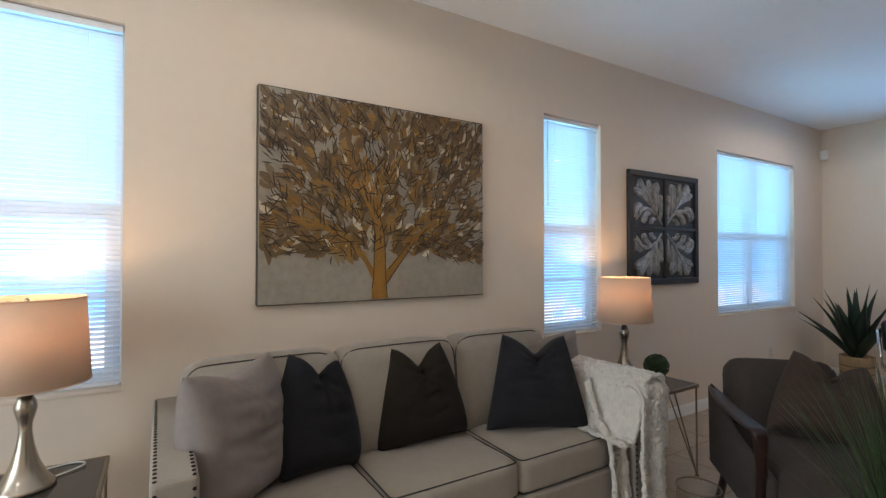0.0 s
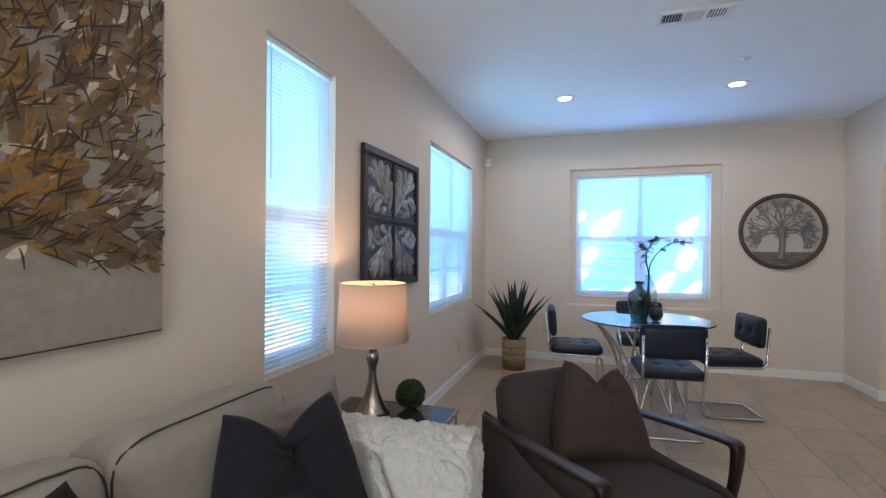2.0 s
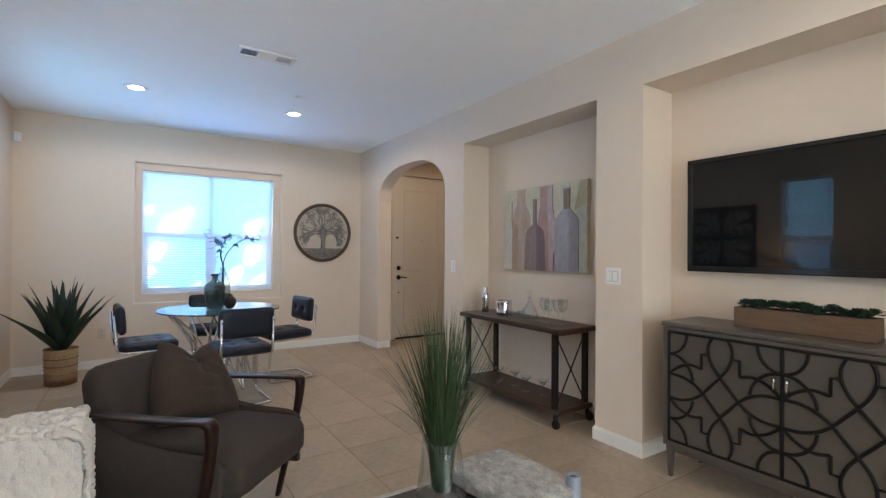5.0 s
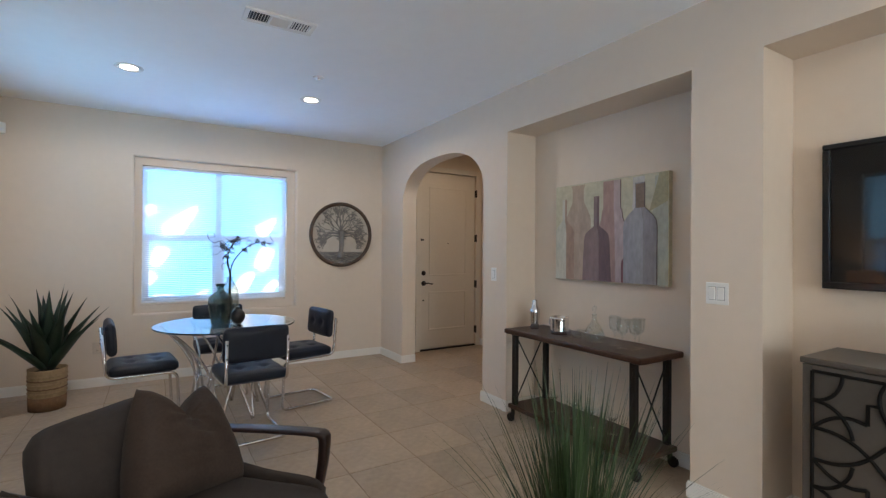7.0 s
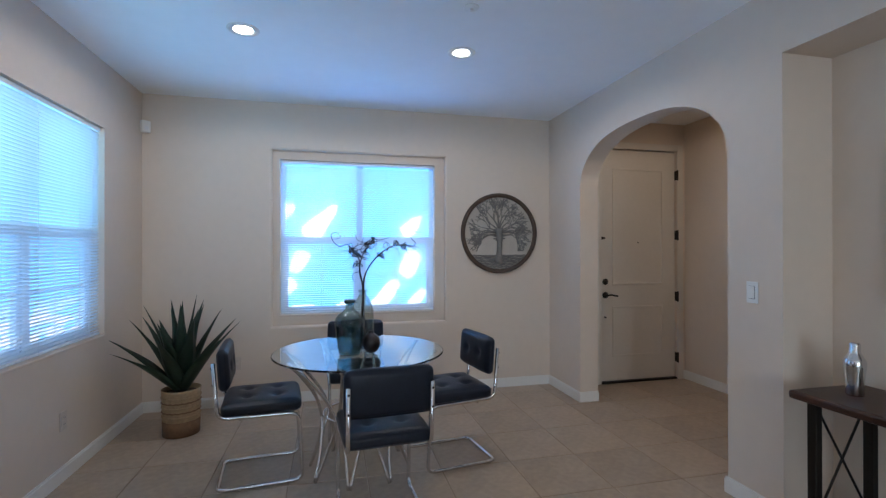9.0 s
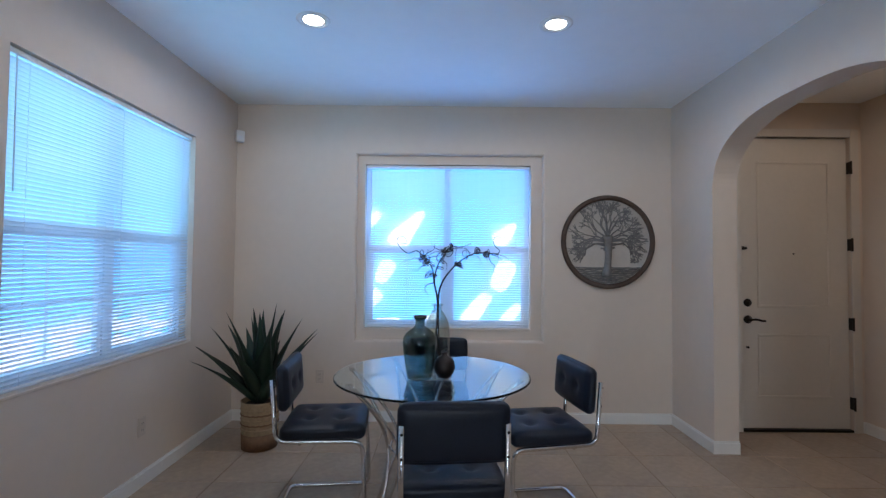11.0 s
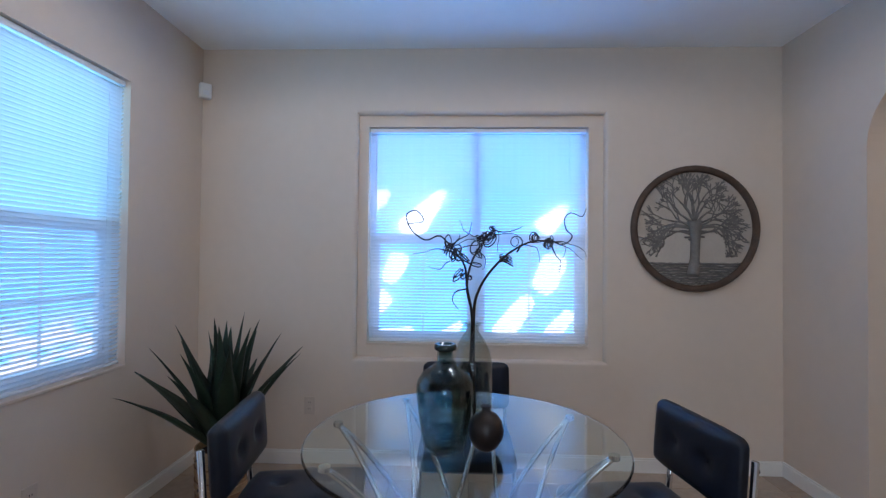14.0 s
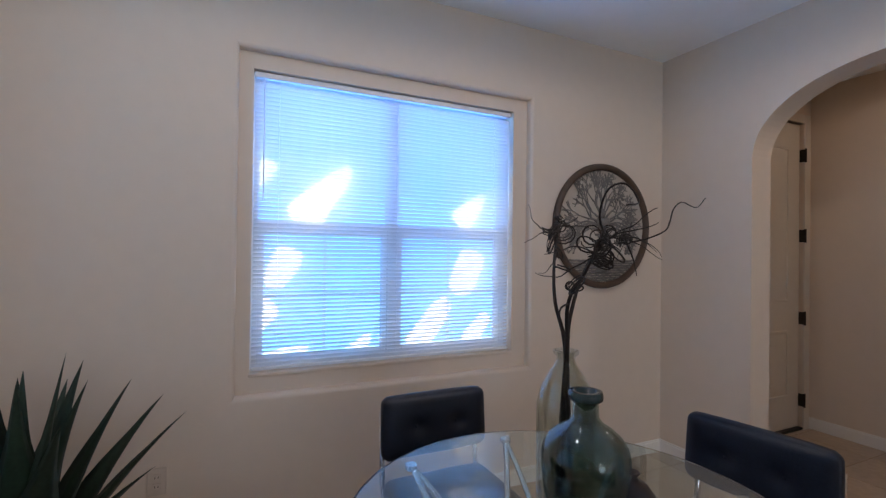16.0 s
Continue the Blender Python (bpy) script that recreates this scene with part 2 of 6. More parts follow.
def rod(points, radius, seg=8, bm=None, closed=False, taper=None):
    """A round bar along points; taper: radius at each point."""
    own = bm or bmesh.new()
    pts = [Vector(p) for p in points]
    n = len(pts)
    rings, up = [], None
    for i, p in enumerate(pts):
        a = pts[(i - 1) % n] if closed or i else p
        b = pts[(i + 1) % n] if closed or i < n - 1 else p
        d = (b - a).normalized()
        if up is None:
            up = d.orthogonal().normalized()
        up = (up - d * up.dot(d))
        up = up.normalized() if up.length > 1e-6 else d.orthogonal().normalized()
        side = d.cross(up)
        r = taper[i] if taper else radius
        rings.append([own.verts.new(p + r * (math.cos(2 * math.pi * k / seg) * up + math.sin(2 * math.pi * k / seg) * side)) for k in range(seg)])
    for i in range(n if closed else n - 1):
        a, b = rings[i], rings[(i + 1) % n]
        for k in range(seg):
            own.faces.new((a[k], a[(k + 1) % seg], b[(k + 1) % seg], b[k]))
    if not closed:
        own.faces.new(rings[0])
        own.faces.new(rings[-1])
    return own


def rounded(points, r, n=5):
    """Bend a polyline's inner corners round."""
    pts = [Vector(p) for p in points]
    out = [pts[0]]
    for a, b, c in zip(pts, pts[1:], pts[2:]):
        d0, d1 = (a - b), (c - b)
        k = min(r, d0.length * 0.49, d1.length * 0.49)
        p0, p1 = b + d0.normalized() * k, b + d1.normalized() * k
        for i in range(n + 1):
            t = i / n
            out.append(p0 * (1 - t) ** 2 + b * 2 * t * (1 - t) + p1 * t * t)
    return out + [pts[-1]]


def curve_points(ctrl, n=24):
    """A smooth line through control points (Catmull-Rom)."""
    c = [Vector(p) for p in ctrl]
    c = [c[0] * 2 - c[1]] + c + [c[-1] * 2 - c[-2]]
    out = []
    spans = len(c) - 3
    for i in range(n + 1):
        s = min(i / n * spans, spans - 1e-6)
        k, t = int(s), s - int(s)
        p0, p1, p2, p3 = c[k:k + 4]
        out.append(0.5 * (2 * p1 + (p2 - p0) * t + (2 * p0 - 5 * p1 + 4 * p2 - p3) * t * t + (3 * p1 - p0 - 3 * p2 + p3) * t ** 3))
    return out


def soft_box(w, d, h, puff=0.03, n=12, edge=0.035, jitter=0.004, seed=0):
    """A cushion: a box whose faces bulge and whose edges are round, centred, resting at z=0."""
    bm = bmesh.new()
    bmesh.ops.create_cube(bm, size=2)
    bmesh.ops.subdivide_edges(bm, edges=list(bm.edges), cuts=n, use_grid_fill=True)
    for v in bm.verts:
        x, y, z = v.co
        q = Vector((x * w / 2, y * d / 2, z * h / 2))
        inner = Vector((max(-w / 2 + edge, min(w / 2 - edge, q.x)), max(-d / 2 + edge, min(d / 2 - edge, q.y)), max(-h / 2 + edge, min(h / 2 - edge, q.z))))
        off = q - inner
        if off.length > 1e-6:
            q = inner + off.normalized() * edge
        bx, by, bz = (1 - x ** 4), (1 - y ** 4), (1 - z ** 4)
        q.z += math.copysign(puff * bx * by, z) if abs(z) > 0.999 else 0
        q.x += math.copysign(puff * 0.4 * by * bz, x) if abs(x) > 0.999 else 0
        q.y += math.copysign(puff * 0.6 * bx * bz, y) if abs(y) > 0.999 else 0
        q += jitter * Vector(noise.noise_vector(q * 6 + Vector((seed * 7.3, 0, 0))))
        q.z += h / 2
        v.co = q
    return bm


def throw_pillow(w, h, t, chop=0.12, seed=0, n=40, taper=0.34, bow=0.06):
    """A stuffed pillow standing in the xz plane, its top chopped in the middle so that two ears stand up."""
    bm = bmesh.new()
    grid = {}
    for side in (-1, 1):
        for i in range(n + 1):
            for j in range(n + 1):
                u, v = 2 * i / n - 1, 2 * j / n - 1
                rim = i in (0, n) or j in (0, n)
                if rim and side == 1:
                    grid[side, i, j] = grid[-1, i, j]
                    continue
                thick = t / 2 * (max(0, 1 - u ** 4) * max(0, 1 - v ** 4)) ** 0.5 * (1.12 - 0.25 * v)
                x = u * w / 2 * (1 - bow * (1 - v * v) * u * u)
                x *= 1 - taper * ((v + 1) / 2) ** 1.15
                z = v * h / 2 * (1 - 0.05 * (1 - u * u) * v * v)
                top = max(0, v) ** 1.3
                dip = chop * math.exp(-(abs(u) / 0.46) ** 1.5) * top
                z -= dip * 1.35
                thick *= 1 - 0.55 * math.exp(-(u / 0.22) ** 2) * top * (1 if chop > 0.04 else 0)
                q = Vector((u * 1.6 + seed * 3.1, v * 1.6, side * 5 + seed))
                fold = 0.016 * noise.noise(q) + 0.009 * noise.noise(Vector((q.x * 1.2, q.y * 3.4, q.z)))
                ray = math.atan2(v - 0.55, u)
                star = 0.006 * math.sin(9 * ray + seed + 2 * noise.noise(q)) * math.exp(-((u * u + (v - 0.55) ** 2) / 0.5)) * (1 if chop > 0.04 else 0.3)
                wob = v + 0.12 * math.sin(2.5 * u + seed) + 0.35 * noise.noise(Vector((seed * 1.7, u * 0.8, 1)))
                crease = -0.014 * math.exp(-(wob / 0.045) ** 2) * math.exp(-((u - 0.25 * math.sin(seed)) / 0.4) ** 2)
                crease += -0.010 * math.exp(-((wob + 0.38) / 0.04) ** 2) * math.exp(-((u + 0.3 * math.cos(seed)) / 0.35) ** 2)
                crease += -0.030 * math.exp(-((u - 0.05) / 0.10) ** 2 - ((v - 0.62) / 0.16) ** 2) * (1 if chop > 0.04 else 0)
                edge = min(1, 3 * (1 - abs(u)), 3 * (1 - abs(v)))
                y = side * (thick + (0 if rim else (fold + star + crease) * edge))
                grid[side, i, j] = bm.verts.new((x, y, z + h / 2))
    for side in (-1, 1):
        for i in range(n):
            for j in range(n):
                q = [grid[side, i, j], grid[side, i + 1, j], grid[side, i + 1, j + 1], grid[side, i, j + 1]]
                bm.faces.new(q if side < 0 else q[::-1])
    return bm


# ---- structure ----
X0, X1 = -2.4, 7.0        # end wall behind, window wall
YA, YC = 2.85, -0.95      # sofa wall, niche wall
H = 2.743
ZB, ZT = 0.79, 2.27       # window openings


def structure(name, bm, material, label, category, smooth=False):
    return part(name, bm, material, None, label, smooth, "structure", category)


bm = bmesh.new()
xs = [(X0 - 0.2, -0.10), (0.47, 2.77), (3.325, 4.855), (6.318, X1 + 0.2)]
for a, b in xs:
    box(a, b, YA, YA + 0.16, 0, H, bm=bm)
for a, b in ((-0.10, 0.47), (2.77, 3.325), (4.855, 6.318)):
    box(a, b, YA, YA + 0.16, 0, ZB, bm=bm)
    box(a, b, YA, YA + 0.16, ZT, H, bm=bm)
structure("wall_north", bm, WALL, "beige painted wall with three window openings", "wall")

RB0, RB1, RZ0, RZ1 = 0.172, 1.795, 0.695, 2.312
WB0, WB1 = 0.268, 1.730
bm = bmesh.new()
RR = 0.022
box(X1, X1 + 0.05, YC - 0.2, RB0 - RR, 0, H, bm=bm)
box(X1, X1 + 0.05, RB1 + RR, YA, 0, H, bm=bm)
box(X1, X1 + 0.05, RB0 - RR, RB1 + RR, 0, RZ0 - RR, bm=bm)
box(X1, X1 + 0.05, RB0 - RR, RB1 + RR, RZ1 + RR, H, bm=bm)
# bullnose round the recess: the corner turns from the wall's face into the reveal
loops = []
for k in range(8):
    a = math.pi / 2 * min(k, 6) / 6
    out, deep = RR * (1 - math.sin(a)), RR * (1 - math.cos(a)) if k < 7 else 0.05
    loops.append([bm.verts.new((X1 + deep, y, z)) for y, z in ((RB0 - out, RZ0 - out), (RB1 + out, RZ0 - out), (RB1 + out, RZ1 + out), (RB0 - out, RZ1 + out))])
for la, lb in zip(loops, loops[1:]):
    for k in range(4):
        bm.faces.new((la[k], la[(k + 1) % 4], lb[(k + 1) % 4], lb[k]))
box(X1 + 0.05, X1 + 0.2, YC - 0.2, WB0, 0, H, bm=bm)
box(X1 + 0.05, X1 + 0.2, WB1, YA, 0, H, bm=bm)
box(X1 + 0.05, X1 + 0.2, WB0, WB1, 0, ZB, bm=bm)
box(X1 + 0.05, X1 + 0.2, WB0, WB1, 2.235, H, bm=bm)
structure("wall_east", bm, WALL, "beige painted wall with a recessed window", "wall")

# niche wall: pier, two niches, arch to the entry hall
AX0, AX1, SPRING, RISE = 4.735, 6.378, 1.93, 0.44
N1, N2, NZ, NB = (2.784, 4.396), (0.86, 2.42), 2.385, -1.27
YI = -1.13


def arch_z(x):
    u = abs((x - (AX0 + AX1) / 2) / ((AX1 - AX0) / 2))
    return SPRING + RISE * max(0.0, 1 - u ** 2.6) ** (1 / 2.2)


bm = bmesh.new()
box(AX1, X1 + 0.0, YI, YC, 0, H, bm=bm)
box(N1[1], AX0, YI, YC, 0, H, bm=bm)
box(N1[1], N1[1] + 0.1, NB, YI, 0, H, bm=bm)
box(N2[1], N1[0], NB, YC, 0, H, bm=bm)
box(X0, N2[0], NB, YC, 0, H, bm=bm)
for a, b in (N1, N2):
    box(a, b, NB, YC, NZ, H, bm=bm)
n = 48
ring = []
for i in range(n + 1):
    x = AX0 + (AX1 - AX0) * 0.5 * (1 - math.cos(math.pi * i / n))
    ring.append([bm.verts.new((x, y, z)) for y in (YC, YI) for z in (arch_z(x), H)])
for a, b in zip(ring, ring[1:]):
    bm.faces.new((a[0], b[0], b[1], a[1]))
    bm.faces.new((a[2], a[3], b[3], b[2]))
    bm.faces.new((a[0], a[2], b[2], b[0]))
box(X0, N1[1] + 0.1, NB - 0.1, NB, 0, H, bm=bm)
structure("wall_south", bm, WALL, "beige painted wall with two display niches and an archway", "wall")
bm = bmesh.new()
box(X0 - 0.2, X0, NB - 0.1, 0.1, 0, H, bm=bm)
box(X0 - 0.2, X0, 2.3, YA, 0, H, bm=bm)
box(X0 - 0.2, X0, 0.1, 2.3, 0, 0.25, bm=bm)
box(X0 - 0.2, X0, 0.1, 2.3, 2.35, H, bm=bm)
structure("wall_west", bm, WALL, "plain beige painted end wall with a window", "wall")

# entry hall
HX, HY = 6.83, -2.46
DY0, DY1, DZ = -2.36, -1.445, 2.45
bm = bmesh.new()
box(HX, HX + 0.15, DY1, YI, 0, H, bm=bm)
box(HX, HX + 0.15, HY - 0.2, DY0, 0, H, bm=bm)
box(HX, HX + 0.15, DY0, DY1, DZ, H, bm=bm)
structure("wall_hall_east", bm, WALL, "beige painted hall wall around the front door", "wall")
structure("wall_hall_south", box(2.4, HX, HY - 0.15, HY, 0, H), WALL, "plain beige painted hall wall", "wall")
structure("wall_hall_west", box(2.25, 2.4, HY - 0.15, NB - 0.1, 0, H), WALL, "plain beige painted hall end wall", "wall")

structure("ceiling", box(X0 - 0.2, X1 + 0.2, HY - 0.2, YA + 0.16, H, H + 0.1), CEIL, "flat white painted ceiling", "ceiling")
floor = structure("floor", box(X0 - 0.2, X1 + 0.2, HY - 0.2, YA + 0.16, -0.1, -0.003), GROUT, "beige ceramic tile floor with dark grout", "floor")

# baseboards
def baseboard(name, runs):
    bm = bmesh.new()
    for x0, y0, x1, y1, nx, ny in runs:
        t = 0.014
        xa, xb = sorted((x0, x1))
        ya, yb = sorted((y0, y1))
        if nx:
            xa, xb = sorted((x0, x0 + nx * t))
        else:
            ya, yb = sorted((y0, y0 + ny * t))
        box(xa, xb, ya, yb, 0, 0.078, bm=bm)
        if nx:
            xa, xb = sorted((x0, x0 + nx * t * 0.55))
        else:
            ya, yb = sorted((y0, y0 + ny * t * 0.55))
        box(xa, xb, ya, yb, 0.078, 0.09, bm=bm)
    return structure(name, bm, TRIM, "white painted wooden baseboard", "baseboard")


baseboard("baseboard_north", [(X0, YA, X1, YA, 0, -1)])
baseboard("baseboard_east", [(X1, YC + 0.014, X1, YA - 0.014, -1, 0)])
baseboard("baseboard_south", [(AX1, YC, X1, YC, 0, 1), (AX1, YI, AX1, YC + 0.014, -1, 0), (N1[1] + 0.0, YC, AX0, YC, 0, 1), (AX0, YI, AX0, YC + 0.014, 1, 0),
                              (N1[1], NB, N1[1], YC + 0.014, -1, 0), (N1[0], NB, N1[1] - 0.014, NB, 0, 1), (N1[0], NB + 0.014, N1[0], YC + 0.014, 1, 0),
                              (N2[1], YC, N1[0], YC, 0, 1), (N2[1], NB, N2[1], YC + 0.014, -1, 0), (N2[0], NB, N2[1] - 0.014, NB, 0, 1),
                              (N2[0], NB + 0.014, N2[0], YC + 0.014, 1, 0), (X0, YC, N2[0], YC, 0, 1)])
baseboard("baseboard_hall", [(HX, HY, HX, DY0 - 0.075, -1, 0), (HX, DY1 + 0.075, HX, YI, -1, 0), (2.4, HY, HX - 0.014, HY, 0, 1)])


# windows with vinyl sashes and mini blinds
def window(name, width, z0, z1, m, mullion, label, slat_tilt, wide=False):
    """Built in its own axes: x across, y outwards, z up."""
    root = thing(name, m, label, "window", kind="structure")
    h = z1 - z0
    zm = z0 + h * 0.49
    f = 0.035
    bm = bmesh.new()
    for a, b, c, d in ((0, f, z0, z1), (width - f, width, z0, z1), (f, width - f, z0, z0 + f), (f, width - f, z1 - f, z1)):
        box(a, b, 0.085, 0.14, c, d, 0.004, bm=bm)
    part("window_frame", bm, VINYL, root)
    part("meeting_rail", box(f, width - f, 0.088, 0.13, zm - 0.022, zm + 0.022, 0.004), VINYL, root)
    if mullion:
        part("mullion", box(width / 2 - 0.03, width / 2 + 0.03, 0.084, 0.142, z0 + f, z1 - f, 0.004), VINYL, root)
    cols = ((f, width / 2 - 0.03), (width / 2 + 0.03, width - f)) if mullion else ((f, width - f),)
    for a, b in cols:
        for c, d in ((z0 + f, zm - 0.022), (zm + 0.022, z1 - f)):
            p = part("pane", box(a, b, 0.108, 0.112, c, d), PANE, root)
            p.visible_shadow = False
    sw = 0.03
    for a, b in cols:
        bm = bmesh.new()
        for c, d, e, g in ((a, a + sw, z0 + f, zm - 0.022), (b - sw, b, z0 + f, zm - 0.022), (a + sw, b - sw, z0 + f, z0 + f + sw), (a + sw, b - sw, zm - 0.044, zm - 0.022)):
            box(c, d, 0.094, 0.126, e, g, 0.004, bm=bm)
        part("lower_sash", bm, VINYL, root)
        part("muntin", box(a + sw, b - sw, 0.113, 0.119, (z0 + zm) / 2 - 0.008, (z0 + zm) / 2 + 0.008), VINYL, root)
        if mullion:
            part("muntin", box((a + b) / 2 - 0.007, (a + b) / 2 + 0.007, 0.120, 0.125, z0 + f + sw, zm - 0.044), VINYL, root)
        sc = part("insect_screen", box(a, b, 0.132, 0.1335, z0 + f, zm - 0.022), SCREENMESH, root, "fine grey insect screen")
        sc.visible_shadow = False
    part("headrail", box(0.006, width - 0.006, 0.022, 0.05, z1 - 0.032, z1 - 0.004, 0.003), VINYL, root)
    part("bottom_rail", box(0.008, width - 0.008, 0.026, 0.046, z0 + 0.006, z0 + 0.02, 0.004), VINYL, root)
    pitch = 0.0205
    count = int((h - 0.06) / pitch)
    sm = bmesh.new()
    a = radians(slat_tilt)
    prof = [(-0.0125, 0.0), (-0.005, 0.0016), (0.005, 0.0016), (0.0125, 0.0)]
    vs = []
    for x in (0.008, width - 0.008):
        vs.append([sm.verts.new((x, py * math.cos(a) - pz * math.sin(a), py * math.sin(a) + pz * math.cos(a))) for py, pz in prof])
    for k in range(3):
        sm.faces.new((vs[0][k], vs[0][k + 1], vs[1][k + 1], vs[1][k]))
    first = part("slat", sm, SLAT, root)
    first.location = (0, 0.036, z0 + 0.03)
    for i in range(1, count):
        s = first.copy()
        scene.collection.objects.link(s)
        s.location = (0, 0.036, z0 + 0.03 + pitch * i)
    for x in ((0.12, width - 0.12) if not wide else (0.12, width / 2, width - 0.12)):
        part("ladder_cord", rod([(x, 0.021, z0 + 0.02), (x, 0.021, z1 - 0.03)], 0.0009, 5), VINYL, root)
    part("tilt_wand", rod([(0.05, 0.016, z1 - 0.03), (0.05, 0.014, z1 - 0.62)], 0.003, 6), VINYL, root)
    part("window_sill", box(-0.004, width + 0.004, -0.006, 0.085, z0 - 0.016, z0 + 0.001, 0.004), WALL, root)
    return root


TILTN, TILTE = -42, -46
window("window_1", 0.57, ZB, ZT, pose(-0.10, YA, 0), False, "narrow white vinyl window with lowered white mini blinds", TILTN)
window("window_2", 0.555, ZB, ZT, pose(2.77, YA, 0), False, "narrow white vinyl window with lowered white mini blinds", TILTN)
window("window_3", 1.463, ZB, ZT, pose(4.855, YA, 0), True, "wide white vinyl window with lowered white mini blinds", TILTN, True)
w4 = window("window_4", WB1 - WB0, ZB, 2.235, pose(X1 + 0.05, WB1, 0, 0, 0, -90), True, "recessed wide window with lowered blinds in dappled sun", TILTE, True)


def daylight(name, strength, below, above, edge, cloud, seed, ground=None, ground_z=0.0):
    """Bright hazy outdoors: one blue below the height edge, a paler one above it, soft clouds, and sunlit ground at the foot."""
    m = bpy.data.materials.new(name)
    m.use_nodes = True
    nt = m.node_tree
    L = nt.links.new
    tc = nt.nodes.new("ShaderNodeTexCoord")
    sep = nt.nodes.new("ShaderNodeSeparateXYZ")
    L(tc.outputs["Object"], sep.inputs[0])

    def soft(value, a, b):
        n = nt.nodes.new("ShaderNodeMapRange")
        n.inputs[1].default_value, n.inputs[2].default_value = a, b
        L(value, n.inputs[0])
        return n.outputs[0]

    def blend(a, b, factor):
        n = nt.nodes.new("ShaderNodeMix")
        n.data_type = "RGBA"
        for socket, value in (("A", a), ("B", b)):
            if isinstance(value, tuple):
                n.inputs[socket].default_value = (*value, 1)
            else:
                L(value, n.inputs[socket])
        L(factor, n.inputs["Factor"])
        return n.outputs["Result"]

    def cloudy(scale, a, b, stretch=(1, 1, 1)):
        mp = nt.nodes.new("ShaderNodeMapping")
        mp.inputs["Location"].default_value = (seed, seed * 2, 0)
        mp.inputs["Scale"].default_value = stretch
        L(tc.outputs["Object"], mp.inputs[0])
        n = nt.nodes.new("ShaderNodeTexNoise")
        n.inputs["Scale"].default_value, n.inputs["Detail"].default_value = scale, 2.5
        L(mp.outputs[0], n.inputs["Vector"])
        return soft(n.outputs["Fac"], a, b)
    col = blend(below, above, soft(sep.outputs["Y"], edge - 0.10, edge + 0.10))
    col = blend(col, cloud, cloudy(1.3, 0.55, 0.72, (1, 2.2, 1)))
    if ground:
        mu = nt.nodes.new("ShaderNodeMath")
        mu.operation = "MULTIPLY"
        L(soft(sep.outputs["Y"], ground_z + 0.14, ground_z), mu.inputs[0])
        L(cloudy(6.0, 0.40, 0.52, (0.6, 1.6, 1)), mu.inputs[1])
        col = blend(col, ground, mu.outputs[0])
    em = nt.nodes.new("ShaderNodeEmission")
    em.inputs[1].default_value = strength
    L(col, em.inputs[0])
    L(em.outputs[0], nt.nodes["Material Output"].inputs[0])
    return m


def sheet(w, h):
    bm = bmesh.new()
    bm.faces.new([bm.verts.new(p) for p in ((-w / 2, -h / 2, 0), (w / 2, -h / 2, 0), (w / 2, h / 2, 0), (-w / 2, h / 2, 0))])
    return bm


DAYN = daylight("daylight_north", GLOW * 0.57, (0.15, 0.46, 0.90), (0.23, 0.62, 0.95), 0.22, (0.40, 0.72, 0.97), 3.0, (0.62, 0.56, 0.58), -0.38)
DAYE = daylight("daylight_east", GLOW * 0.86, (0.10, 0.41, 0.92), (0.08, 0.34, 0.90), -0.05, (0.13, 0.48, 0.95), 8.0)
DAYW = daylight("daylight_west", WEST_GLOW, (0.75, 0.9, 1.0), (0.85, 0.95, 1.0), 0.0, (1.0, 1.0, 0.97), 1.0)
d = structure("backdrop_north", sheet(9.6, 3.4), DAYN, "hazy bright blue daylight outside the windows", "backdrop")
d.matrix_world = pose(3.0, YA + 0.42, 1.3, 90, 0, 0)
d = structure("backdrop_east", sheet(3.0, 3.0), DAYE, "bright blue daylight sheet with glowing patches in place of dappled sun", "backdrop")
d.matrix_world = pose(X1 + 0.225, 1.0, 1.5, 90, 0, -90)
# slanting glowing shapes in place of leaf-dappled sun: where each begins and ends across and down the window, its half
# widths
PATCHGLOW = glow("sun_patch_glow", (1.0, 0.98, 0.90), GLOW * 0.72)
